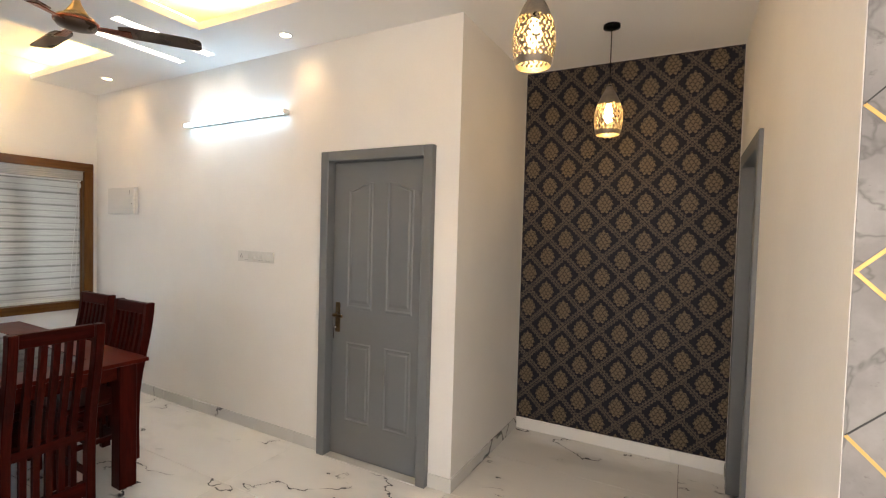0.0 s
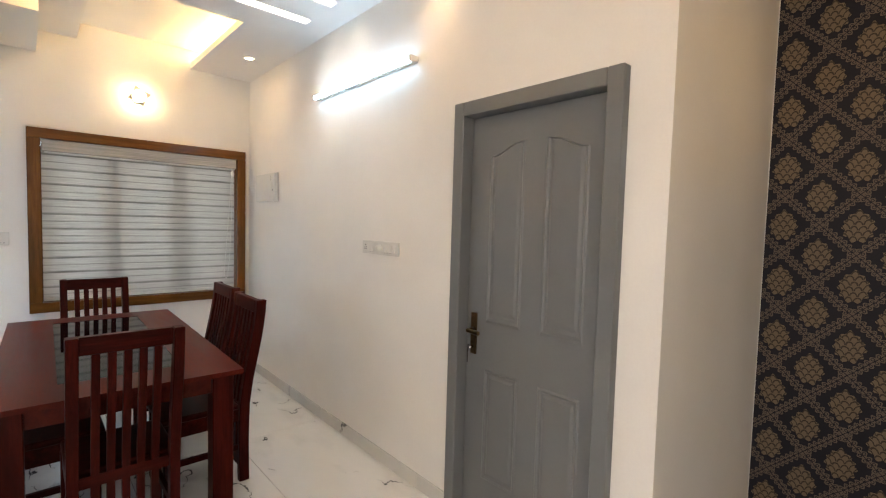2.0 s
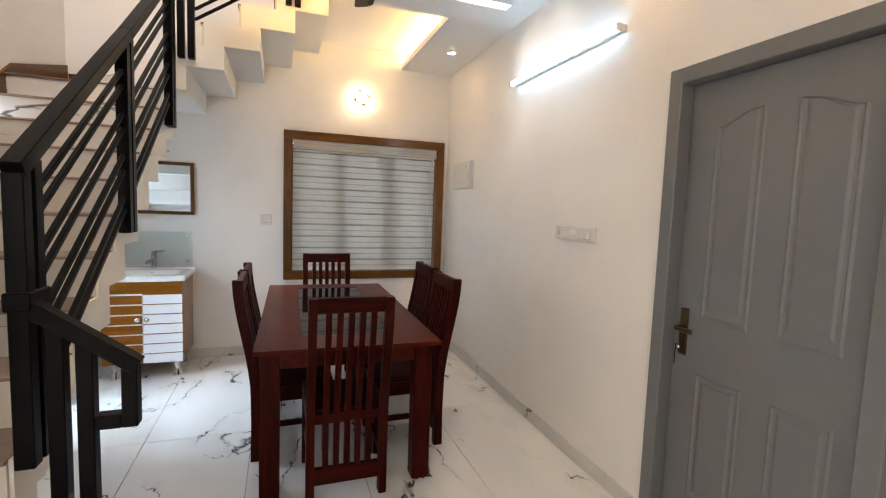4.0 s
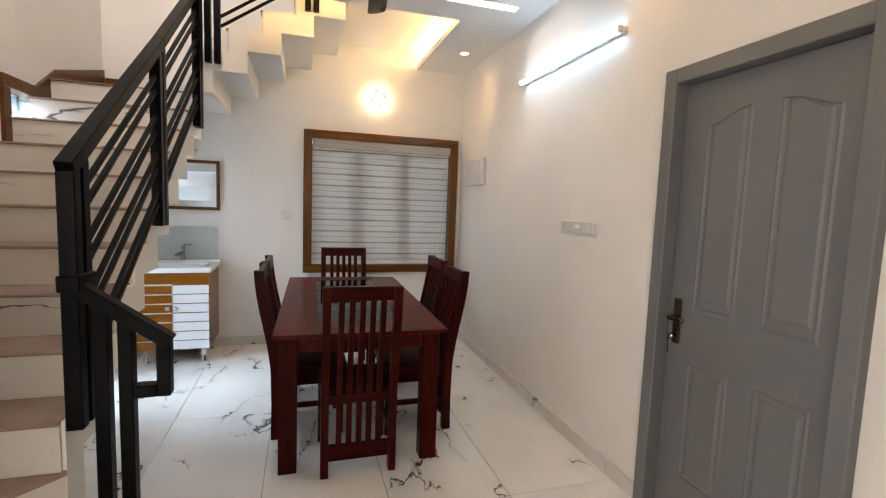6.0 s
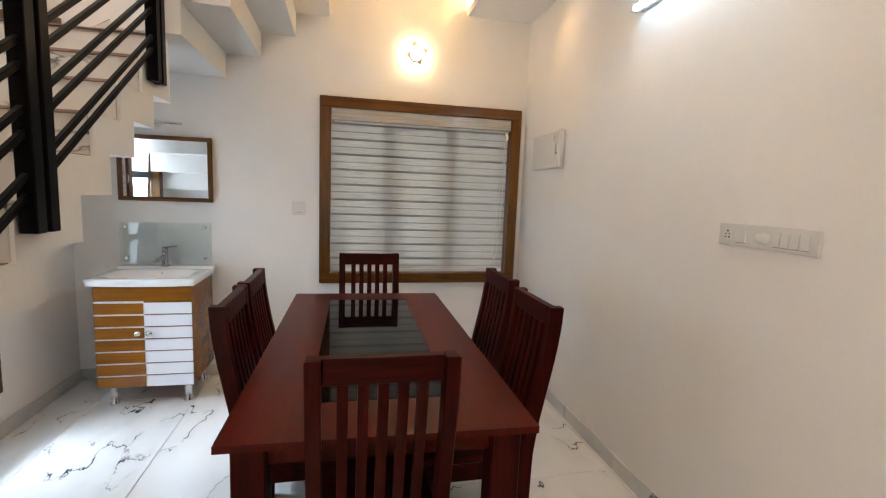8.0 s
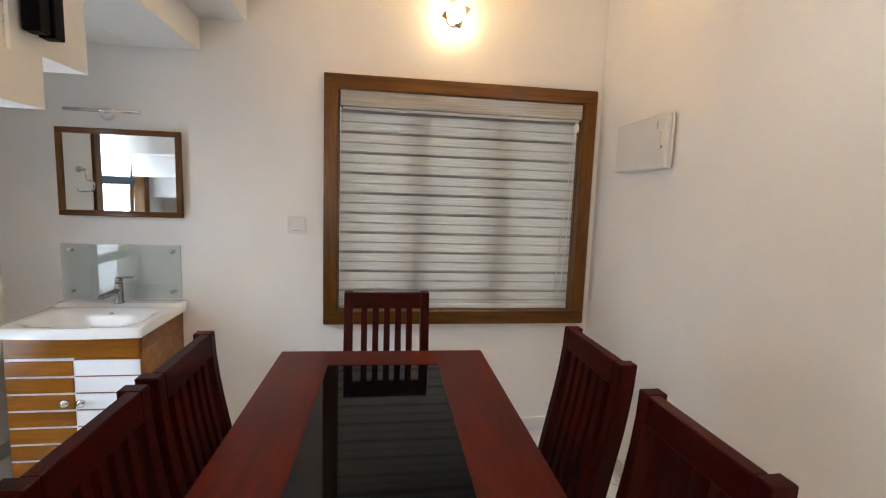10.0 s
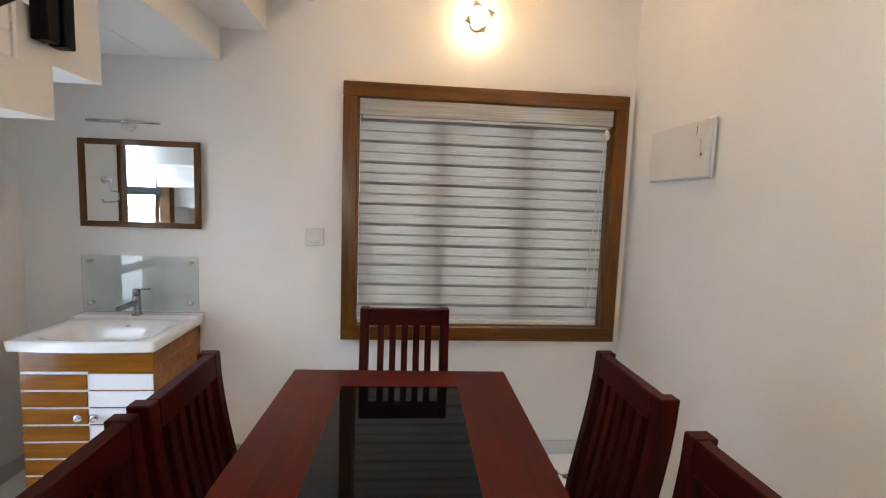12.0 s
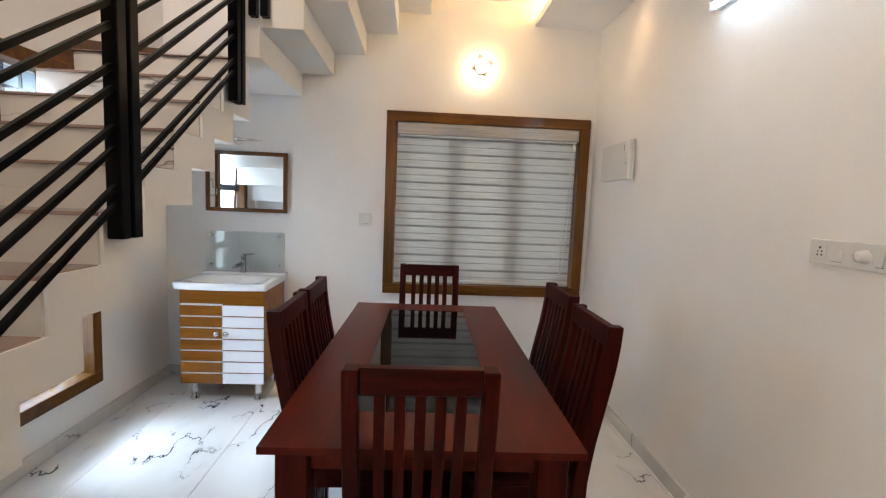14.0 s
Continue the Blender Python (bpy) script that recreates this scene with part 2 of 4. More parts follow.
def lathe(bm, profile, centre, n=24, axis="z"):
    """A turned shape from (radius, height) pairs."""
    rings = []
    for r, h in profile:
        ring = []
        for k in range(n):
            c, s = r * math.cos(k * math.tau / n), r * math.sin(k * math.tau / n)
            p = (c, s, h) if axis == "z" else (h, c, s) if axis == "x" else (c, h, s)
            ring.append(bm.verts.new(Vector(centre) + Vector(p)))
        rings.append(ring)
    fs = []
    for a, b in zip(rings, rings[1:]):
        for k in range(n):
            f = bm.faces.new((a[k], a[(k + 1) % n], b[(k + 1) % n], b[k]))
            f.smooth = True
            fs.append(f)
    fs.append(bm.faces.new(rings[0][::-1]))
    fs.append(bm.faces.new(rings[-1]))
    bmesh.ops.recalc_face_normals(bm, faces=fs)
    return bm


def mesh_of(name, bm, mat):
    me = bpy.data.meshes.new(name)
    bm.to_mesh(me)
    bm.free()
    me.materials.append(mat)
    return me


def part(name, bm, mat, parent=None, label=""):
    """One mesh object under a thing, or a thing by itself; its origin lies where its parent's does."""
    ob = new(name, mesh_of(name, bm, mat))
    if parent:
        ob.parent = parent
    return tagged(ob, label)


def thing(name, label, category, at=(0, 0, 0), turn=0, group=""):
    e = new(name)
    e.matrix_world = pose(*at, 0, 0, turn)
    e.empty_display_size = 0.1
    return tagged(e, label, category, group)


def structure(name, bm, mat, label="", parent=None):
    ob = new(name, mesh_of(name, bm, mat))
    if parent:
        ob.parent = parent
    return tagged(ob, label, kind="structure")


def panel_wall(axis, a, b, u, v, holes=()):
    """A wall of thickness a..b along the axis, over u = (u0, u1) and v = (z0, z1), with holes (u0, u1, z0, z1) right through."""
    us = sorted({u[0], u[1], *[h[0] for h in holes], *[h[1] for h in holes]})
    vs = sorted({v[0], v[1], *[h[2] for h in holes], *[h[3] for h in holes]})
    us, vs = [p for p in us if u[0] <= p <= u[1]], [p for p in vs if v[0] <= p <= v[1]]
    solid = {}
    for i in range(len(us) - 1):
        for j in range(len(vs) - 1):
            cu, cv = (us[i] + us[i + 1]) / 2, (vs[j] + vs[j + 1]) / 2
            solid[i, j] = not any(h[0] < cu < h[1] and h[2] < cv < h[3] for h in holes)
    bm = bmesh.new()
    cache = {}

    def vert(i, j, w):
        if (i, j, w) not in cache:
            cache[i, j, w] = bm.verts.new((w, us[i], vs[j]) if axis == "x" else (us[i], w, vs[j]) if axis == "y" else (us[i], vs[j], w))
        return cache[i, j, w]
    for (i, j), on in solid.items():
        if not on:
            continue
        for w in (a, b):
            bm.faces.new([vert(*q, w) for q in ((i, j), (i + 1, j), (i + 1, j + 1), (i, j + 1))])
        for (di, dj), (p, q) in {(-1, 0): ((i, j), (i, j + 1)), (1, 0): ((i + 1, j), (i + 1, j + 1)), (0, -1): ((i, j), (i + 1, j)), (0, 1): ((i, j + 1), (i + 1, j + 1))}.items():
            if not solid.get((i + di, j + dj), False):
                bm.faces.new((vert(*p, a), vert(*q, a), vert(*q, b), vert(*p, b)))
    bmesh.ops.recalc_face_normals(bm, faces=bm.faces)
    return bm


# ---- walls, floors, ceilings ----
T = 0.2
WIN = (0.90, 2.418, 0.785, 2.13)                    # window opening: y0, y1, z0, z1
DOOR = (-2.252, -1.364, 0.0, 2.122)                  # door opening on the door wall
RDOOR = (2.60, 3.42, 0.0, 2.115)                    # door opening on the recess's right wall
TALL = (-4.50, -3.92, 0.32, 2.10)                   # stair window: x0, x1, z0, z1
TOP = 5.6                                           # stairwell's ceiling
structure("wall_west", panel_wall("x", XW - T, XW, (YL - T, YD + T + 0.05), (-0.15, TOP), [WIN]), PAINT, "white painted plaster wall with the blind window")
def yd(x):
    """The door wall runs slightly out of square towards the window."""
    return YD + 0.0145 * max(0.0, DOOR[0] - x)


def slant(bm):
    for v in bm.verts:
        v.co.y += yd(v.co.x) - YD
    return bm


def splay(bm):
    """The recess's side wall opens slightly towards the front."""
    for v in bm.verts:
        v.co.x -= 0.02 * (YR - v.co.y) / (YR - YD - T)
    return bm


structure("wall_north", slant(panel_wall("y", YD, YD + T, (XW, XC - 0.02), (-0.15, H + 0.3), [DOOR])), PAINT, "white painted plaster wall with the grey door")
structure("wall_recess_side", splay(panel_wall("x", XC - T, XC, (YD + T, YR), (-0.15, H + 0.3))), PAINT, "white painted side wall of the recess")
structure("wall_recess_back", panel_wall("y", YR, YR + T, (XC - T, XR + T), (-0.15, H + 0.3)), PAINT, "wall behind the damask wallpaper")
structure("wall_recess_right", panel_wall("x", XR, XR + T, (YG, YR), (-0.15, H + 0.3), [RDOOR]), PAINT, "cream painted wall with a grey door frame")
structure("wall_grey", panel_wall("y", YG, YG + T, (XR + T, XE + T), (-0.15, H + 0.3)), PAINT, "wall behind the grey stone wallpaper")
structure("wall_east", panel_wall("x", XE, XE + T, (YS, YG), (-0.15, H + 0.3), [(-2.5, -0.3, 0.8, 2.3)]), PAINT, "white painted wall of the front room")
structure("wall_south", panel_wall("y", YS - T, YS, (XP, XE + T), (-0.15, H + 0.3), [(-1.0, 1.6, 0.8, 2.3)]), PAINT, "white painted wall of the front room")
# the opening here is unseen, added for the west fill lamp
structure("wall_front_side", panel_wall("x", XP - T, XP, (YS - T, YL - T), (-0.15, H + 0.3), [(-2.5, -1.2, 0.8, 2.3)]), PAINT, "white painted wall of the front room")
structure("wall_stair", panel_wall("y", YL - T, YL, (XW, XP - 0.06), (-0.15, TOP), [TALL]), PAINT, "white painted wall along the stair")
# unseen wall end, added to keep side daylight off the risers
structure("stair_shade_wall", panel_wall("x", XP - 0.06, XP + 0.06, (YL - T, -0.30), (-0.15, H)), PAINT, "unseen white wall end added to shade the foot of the stair")
structure("subfloor", boxed(XW - T, XE + T, YS - T, YR + T, -0.2, -0.02), GROUT, "grout bed beneath the tiles")
structure("ground", boxed(-90, 90, -90, 90, -0.55, -0.40), mottled("yard_concrete", (0.30, 0.29, 0.27), (0.40, 0.39, 0.36), 0.6, 0.85, 0.3, 20), "plain concrete yard")
# the ceiling with two raised trays and two light slots, and the stairwell left open
VOID = [(XW - 1, XI + 0.02, YL - 1, 1.18), (XI - 0.1, -2.2, YL - 1, 0.30)]
TRAYS = [(XW - 1, -3.95, 0.30, 1.985), (-2.92, -0.9, 0.2, 1.975)]
SLOTS = [(-3.66, -3.56, 1.62, 2.31), (-3.30, -3.20, 1.62, 2.31)]
structure("ceiling", panel_wall("z", H, H + 0.05, (XW, XE + T), (YS - T, YD + 0.06), VOID + TRAYS + SLOTS), CEIL, "white gypsum ceiling with raised trays")
structure("ceiling_recess", panel_wall("z", H, H + 0.05, (XC - 0.05, XR), (YD + 0.06, YR)), CEIL, "white ceiling of the recess")
structure("ceiling_slab", panel_wall("z", H + 0.17, H + 0.32, (XW, XE + T), (YS - T, YR + T), VOID), CEIL, "white slab above the trays")
structure("wall_upper_east", panel_wall("x", -2.2, -2.1, (YL - T, 1.3), (H + 0.2, TOP), [(-0.4, 0.6, 3.9, 5.2)]), PAINT, "white painted wall of the upper landing")
structure("wall_upper_north", panel_wall("y", 2.2, 2.3, (XW, -2.1), (H + 0.32, TOP)), PAINT, "white painted wall of the upper landing")
structure("ceiling_upper", panel_wall("z", TOP, TOP + 0.1, (XW - T, -2.1), (YL - T, 2.3)), CEIL, "white ceiling of the stairwell")
for k, (a, b, c, d) in enumerate(SLOTS):
    bm = bmesh.new()
    for s in (a + 0.003, b - 0.009):
        box(bm, s, s + 0.006, c + 0.003, d - 0.003, H + 0.001, H + 0.168)
    box(bm, a + 0.0095, b - 0.0095, c + 0.003, c + 0.009, H + 0.001, H + 0.168)
    box(bm, a + 0.0095, b - 0.0095, d - 0.009, d - 0.003, H + 0.001, H + 0.168)
    structure("trim", bm, CEIL, "white lining of a ceiling light slot")

# ---- stair ----
def level(k):
    return 1.57 * k / 9 if k < 9 else 1.57 + 0.168 * (k - 9)


def riser_x(k):
    return -2.25 - 0.24 * (k - 4)


SO, RB = 0.15, 0.13  # slab under a tread, plate behind a riser
stair = thing("staircase", "white folded-plate staircase with marble risers and brown treads", "staircase")
flight = []
K0, K1 = 4, 12
pts = []
for k in range(K0, K1 + 1):
    pts += [(riser_x(k), level(k - 1) if k > K0 else level(3)), (riser_x(k), level(k))]
pts.append((riser_x(K1 + 1), level(K1)))
under = []
for k in range(K1, K0 - 1, -1):
    under += [(riser_x(k + 1) - RB, level(k) - SO), (riser_x(k) - RB, level(k) - SO)]
under += [(riser_x(K0) - RB, 0.0), (riser_x(K0), 0.0)]
part("lower_flight", prism(bmesh.new(), pts + [(riser_x(K1 + 1) - RB, level(K1))] + under, "y", YL, YI), EDGE, stair)
# winders at the foot
px, py = riser_x(4), YI
WIND = {3: [(px, py), (px, YL), (XP - 0.06, YL), (XP - 0.06, YL + 0.05)],
        2: [(px, py), (XP - 0.06, YL + 0.05), (XP - 0.06, -0.08)],
        1: [(px, py), (XP - 0.06, -0.08), (XP - 0.06, 0.30), (px, 0.30)]}
for k, o in WIND.items():
    part("winder", prism(bmesh.new(), o, "z", 0.0, level(k) - 0.02), RISER, stair)
    part("tread", prism(bmesh.new(), o, "z", level(k) - 0.02, level(k)), TREAD, stair)
# corner: two wedges
L1, L2 = level(13), level(14)
part("corner_wedge", prism(bmesh.new(), [(riser_x(13) - 0.001, YI - 0.003), (riser_x(13) - 0.001, YL), (XW, YL)], "z", L1 - 0.10, L1), EDGE, stair)
part("corner_wedge", prism(bmesh.new(), [(-4.61, -0.152), (XW, YL + 0.002), (XW, -0.152)], "z", L2 - SO - 0.002, L2), EDGE, stair)
bm = boxed(riser_x(13) - RB, riser_x(13), YL + 0.002, YI - 0.002, level(12) + 0.0005, L1 - 0.001)
box(bm, riser_x(13) - RB, riser_x(13), -0.148, YI - 0.003, L1 - 0.0005, L2 - SO + 0.02)
part("corner_riser", bm, EDGE, stair)
# upper flight
ys = [0.05 + 0.245 * i for i in range(5)]
up, dn = [], []
for i, y in enumerate(ys):
    up += [(y, level(14 + i)), (y, level(15 + i))]
up.append((1.28, level(19)))
dn.append((1.28, level(19) - SO))
for i in range(4, -1, -1):
    dn += [(ys[i] + RB, level(15 + i) - SO), (ys[i] + RB, level(14 + i) - SO)]
dn += [(-0.15, level(14) - SO), (-0.15, level(14))]
part("upper_flight", prism(bmesh.new(), up + dn, "x", XW, XI), EDGE, stair)
# tread and riser facings
for k in range(4, 13):
    part("riser", boxed(riser_x(k), riser_x(k) + 0.012, YL + 0.001, YI - 0.012, level(k - 1) + 0.001, level(k) - 0.010), RISER, stair)
    part("tread", boxed(riser_x(k) + 0.022, riser_x(k + 1) + 0.012, YL + 0.001, YI - 0.012, level(k) - 0.009, level(k) + 0.004, bevel=0.002), TREAD, stair)
part("riser", boxed(riser_x(13), riser_x(13) + 0.012, YL + 0.001, YI - 0.012, level(12) + 0.004, L1 - 0.010), RISER, stair)
for i, y in enumerate(ys):
    part("riser", boxed(XW + 0.001, XI - 0.012, y - 0.012, y, level(14 + i) + 0.004, level(15 + i) - 0.010), RISER, stair)
    part("tread", boxed(XW + 0.001, XI - 0.012, y - 0.022, (ys[i + 1] if i < 4 else 1.28) - 0.012, level(15 + i) - 0.009, level(15 + i) + 0.004, bevel=0.002), TREAD, stair)
part("tread", prism(bmesh.new(), [(XI + 0.02, YI - 0.02), (XI + 0.02, YL + 0.002), (XW + 0.02, YL + 0.002)], "z", L1, L1 + 0.004), TREAD, stair)
part("tread", prism(bmesh.new(), [(XI - 0.012, 0.035), (XI - 0.012, -0.15), (-4.60, -0.15), (XW + 0.002, YL + 0.02), (XW + 0.002, 0.035)], "z", L2, L2 + 0.004), TREAD, stair)

# ---- stair railing ----
rail = thing("stair_railing", "black square-tube metal stair railing with sloping bars", "railing", (0, 0, 0))
RY = YI + 0.036


def rail_z(x):
    """Top line of the handrail along the lower flight."""
    return 1.55 + (-2.235 - x) * 0.676 if x > -3.3 else 2.27 + (-3.3 - x) * 0.71


for x, low in ((-2.285, 0.67), (-3.27, 1.31), (-4.26, 1.975)):
    for dx in (-0.034, 0.034):
        part("post", boxed(x + dx - 0.024, x + dx + 0.024, RY - 0.026, RY + 0.026, low, rail_z(x + dx) - 0.02, bevel=0.003), BLACK, rail)
for xa, xb in ((-2.230, -3.3), (-3.301, -4.36)):
    part("handrail", bar(bmesh.new(), (xa, RY, rail_z(xa)), (xb, RY, rail_z(xb)), 0.055, 0.05), BLACK, rail)
for d in (0.14, 0.21, 0.34, 0.41, 0.535, 0.605, 0.73, 0.79):
    for xa, xb in ((-2.335, -3.22), (-3.32, -4.23)):
        part("sloping_bar", bar(bmesh.new(), (xa, RY, rail_z(xa) - d), (xb, RY, rail_z(xb) - d), 0.019, 0.019, 0.002), BLACK, rail)
# the end that turns towards the room, beside the first steps
EX = -2.255
for y, top in ((0.185, 1.10), (0.257, 1.05)):
    part("end_post", boxed(EX - 0.024, EX + 0.024, y - 0.022, y + 0.022, level(1), top, bevel=0.003), BLACK, rail)
part("end_rail", bar(bmesh.new(), (EX, RY - 0.02, 1.180), (EX, 0.392, 0.957), 0.052, 0.048), BLACK, rail)
part("end_drop", boxed(EX - 0.024, EX + 0.024, 0.350, 0.394, 0.766, 0.957, bevel=0.003), BLACK, rail)
part("end_foot", boxed(EX - 0.024, EX + 0.024, 0.279, 0.350, 0.766, 0.810, bevel=0.003), BLACK, rail)
part("newel_collar", boxed(-2.350, -2.219, RY - 0.034, RY + 0.034, 1.145, 1.20, bevel=0.004), BLACK, rail)

up_rail = thing("landing_railing", "black metal railing along the upper flight", "railing")
UX = XI + 0.035


def up_z(y):
    return 3.40 + (y - 0.20) * 0.685


for y, low in ((0.19, 2.47), (0.90, 2.95)):
    for dy in (-0.032, 0.032):
        part("post", boxed(UX - 0.024, UX + 0.024, y + dy - 0.022, y + dy + 0.022, low, up_z(y + dy), bevel=0.003), BLACK, up_rail)
part("handrail", bar(bmesh.new(), (UX, 0.13, up_z(0.13)), (UX, 1.25, up_z(1.25)), 0.05, 0.05), BLACK, up_rail)
for d in (0.16, 0.23, 0.39, 0.46, 0.62, 0.69):
    part("sloping_bar", bar(bmesh.new(), (UX, 0.244, up_z(0.244) - d), (UX, 0.846, up_z(0.846) - d), 0.019, 0.019, 0.002), BLACK, up_rail)

# ---- table ----
TX0, TX1, TY0, TY1, TZ = -4.671, -2.831, 0.7155, 1.6335, 0.792
table = thing("dining_table", "polished dark red wooden dining table with a black glass inset", "table", ((TX0 + TX1) / 2, (TY0 + TY1) / 2, 0), -1.28)
hx, hy = (TX1 - TX0) / 2, (TY1 - TY0) / 2
gx0, gx1, gy0, gy1 = -0.745, 0.69, -0.235, 0.235
part("tabletop", panel_wall("z", TZ - 0.022, TZ, (-hx, hx), (-hy, hy), [(gx0, gx1, gy0, gy1)]), ROSE, table)
under_top = bmesh.new()
low = [under_top.verts.new((sx * (hx - 0.045), sy * (hy - 0.03), TZ - 0.0355)) for sx, sy in ((-1, -1), (1, -1), (1, 1), (-1, 1))]
upp = [under_top.verts.new((sx * (hx - 0.002), sy * (hy - 0.002), TZ - 0.0222)) for sx, sy in ((-1, -1), (1, -1), (1, 1), (-1, 1))]
under_top.faces.new(low[::-1])
under_top.faces.new(upp)
for k in range(4):
    under_top.faces.new((low[k], low[(k + 1) % 4], upp[(k + 1) % 4], upp[k]))
part("under_bevel", under_top, ROSE, table)
part("glass_inset", boxed(gx0, gx1, gy0, gy1, TZ - 0.02, TZ - 0.002), material("black_glass", (0.003, 0.003, 0.0035), 0.04, spec=0.18), table, "black glass pane")
for sx in (-1, 1):
    for sy in (-1, 1):
        part("leg", boxed(sx * (hx - 0.132) - 0.048, sx * (hx - 0.132) + 0.048, sy * (hy - 0.07) - 0.048, sy * (hy - 0.07) + 0.048, 0, TZ - 0.035, bevel=0.004), ROSE_Z, table)
for sy in (-1, 1):
    part("apron", boxed(-hx + 0.18, hx - 0.18, sy * (hy - 0.07) - 0.014, sy * (hy - 0.07) + 0.014, TZ - 0.13, TZ - 0.035), ROSE, table)
for sx in (-1, 1):
    part("apron", boxed(sx * (hx - 0.132) - 0.014, sx * (hx - 0.132) + 0.014, -hy + 0.118, hy - 0.118, TZ - 0.13, TZ - 0.035), ROSE, table)

# ---- chairs: the back stands at y = 0 and leans to -y, the seat goes to +y ----
LEAN = [(0.0, 0.0), (0.22, 0.004), (0.44, 0.0), (0.58, -0.018), (0.72, -0.046), (0.86, -0.074), (0.96, -0.088), (1.05, -0.094)]


def lean(z):
    for (z0, y0), (z1, y1) in zip(LEAN, LEAN[1:]):
        if z <= z1:
            return y0 + (y1 - y0) * (z - z0) / (z1 - z0)
    return LEAN[-1][1]


def curved(x0, x1, za, zb, front, back, steps=9):
    """A bowed upright piece between two heights, following the lean."""
    bm = bmesh.new()
    zs = [za + (zb - za) * i / steps for i in range(steps + 1)]
    outline = [(lean(z) + front, z) for z in zs] + [(lean(z) + back, z) for z in reversed(zs)]
    return prism(bm, outline, "x", x0, x1)


def soften(bm, r=0.003):
    """Rounds the sharp edges a little."""
    es = [e for e in bm.edges if len(e.link_faces) == 2 and e.calc_face_angle() > 0.9]
    bmesh.ops.bevel(bm, geom=es, offset=r, segments=1, affect="EDGES")
    return bm


def dining_chair():
    c = thing("dining_chair", "dark red wooden dining chair with a tall slatted back", "chair", group="chairs round the table")
    W = 0.202
    for s in (-1, 1):
        part("back_leg", soften(curved(s * W - s * 0.041, s * W, 0.0, 1.05, 0.020, -0.035, 14)), ROSE_Z, c)
        part("front_leg", boxed(s * W - s * 0.04, s * W, 0.36, 0.40, 0, 0.43, bevel=0.003), ROSE_Z, c)
        part("seat_rail", boxed(s * W - s * 0.03, s * W - s * 0.006, 0.026, 0.358, 0.36, 0.43), ROSE_C, c)
        part("stretcher", boxed(s * W - s * 0.03, s * W - s * 0.01, 0.026, 0.358, 0.19, 0.22), ROSE_C, c)
    w = W - 0.041
    part("top_rail", soften(curved(-w, w, 0.975, 1.049, 0.0195, -0.014, 4)), ROSE_C, c)
    part("bottom_rail", curved(-w, w, 0.085, 0.165, 0.016, -0.016, 2), ROSE_C, c)
    part("back_rail", curved(-w, w, 0.40, 0.45, 0.016, -0.012, 2), ROSE_C, c)
    for i in range(5):
        x = (i - 2) * 0.0535
        part("slat", curved(x - 0.0145, x + 0.0145, 0.165, 0.975, 0.015, -0.011, 12), ROSE_Z, c)
    part("seat", boxed(-W + 0.002, W - 0.002, 0.027, 0.42, 0.43, 0.462, bevel=0.012, segs=3), ROSE_C, c)
    part("front_rail", boxed(-w, w, 0.37, 0.39, 0.36, 0.43), ROSE_C, c)
    return c


first = dining_chair()
first.matrix_world = pose(-2.868, 1.138, 0, 0, 0, 90)
for x, y, turn in ((-4.675, 1.208, -90), (-3.98, 1.785, 180), (-3.42, 1.748, 180), (-3.955, 0.699, 0), (-3.52, 0.695, 0)):
    copy_thing(first, pose(x, y, 0, 0, 0, turn))

# ---- window with zebra blind ----
GLASS = material("clear_glass", (0.9, 0.95, 0.93), 0.02)
GLASS.node_tree.nodes["Principled BSDF"].inputs["Transmission Weight"].default_value = 1.0


def frame_parts(parent, name, axis, a, b, u, v, w, mat_h, mat_v, bevel=0.004):
    """Four mitred-looking boards round an opening: outside u x v, w wide, from a to b deep."""
    def bx(u0, u1, v0, v1):
        return boxed(a, b, u0, u1, v0, v1, bevel=bevel) if axis == "x" else boxed(u0, u1, a, b, v0, v1, bevel=bevel)
    part(name, bx(u[0], u[1], v[1] - w, v[1]), mat_h, parent)
    part(name, bx(u[0], u[1], v[0], v[0] + w), mat_h, parent)
    part(name, bx(u[0], u[0] + w, v[0] + w, v[1] - w), mat_v, parent)
    part(name, bx(u[1] - w, u[1], v[0] + w, v[1] - w), mat_v, parent)


win = new("window_1")
tagged(win, "brown teak-framed window behind a drawn zebra blind", kind="structure")
frame_parts(win, "frame_board", "x", XW + 0.002, XW + 0.056, (0.846, 2.470), (0.735, 2.180), 0.080, TEAK, TEAK_Z)
frame_parts(win, "lining_board", "x", XW - 0.16, XW + 0.001, (0.901, 2.417), (0.786, 2.129), 0.03, TEAK, TEAK_Z)
for y in (1.40, 1.90):
    part("mullion", boxed(XW - 0.15, XW - 0.09, y - 0.045, y + 0.045, 0.816, 2.099, bevel=0.003), TEAK_Z, win)
for y0, y1 in ((0.931, 1.355), (1.445, 1.855), (1.945, 2.387)):
    p = part("pane", boxed(XW - 0.125, XW - 0.119, y0, y1, 0.816, 2.099), GLASS, win)
    p.visible_shadow = False

FABRIC = bpy.data.materials.new("blind_fabric")
FABRIC.use_nodes = True
n = Nodes(FABRIC)
v = n.coords((60, 2.2, 60))
streak = n.noise(v, 2.2, 4, 0.7)
col = n.ramp(streak, [(0.3, (0.46, 0.44, 0.415)), (0.7, (0.62, 0.60, 0.57))])
dif = n.add("ShaderNodeBsdfDiffuse", Color=col)
trl = n.add("ShaderNodeBsdfTranslucent", Color=col)
mixn = n.t.nodes.new("ShaderNodeMixShader")
mixn.inputs[0].default_value = 0.62
n.link(dif.outputs[0], mixn.inputs[1])
n.link(trl.outputs[0], mixn.inputs[2])
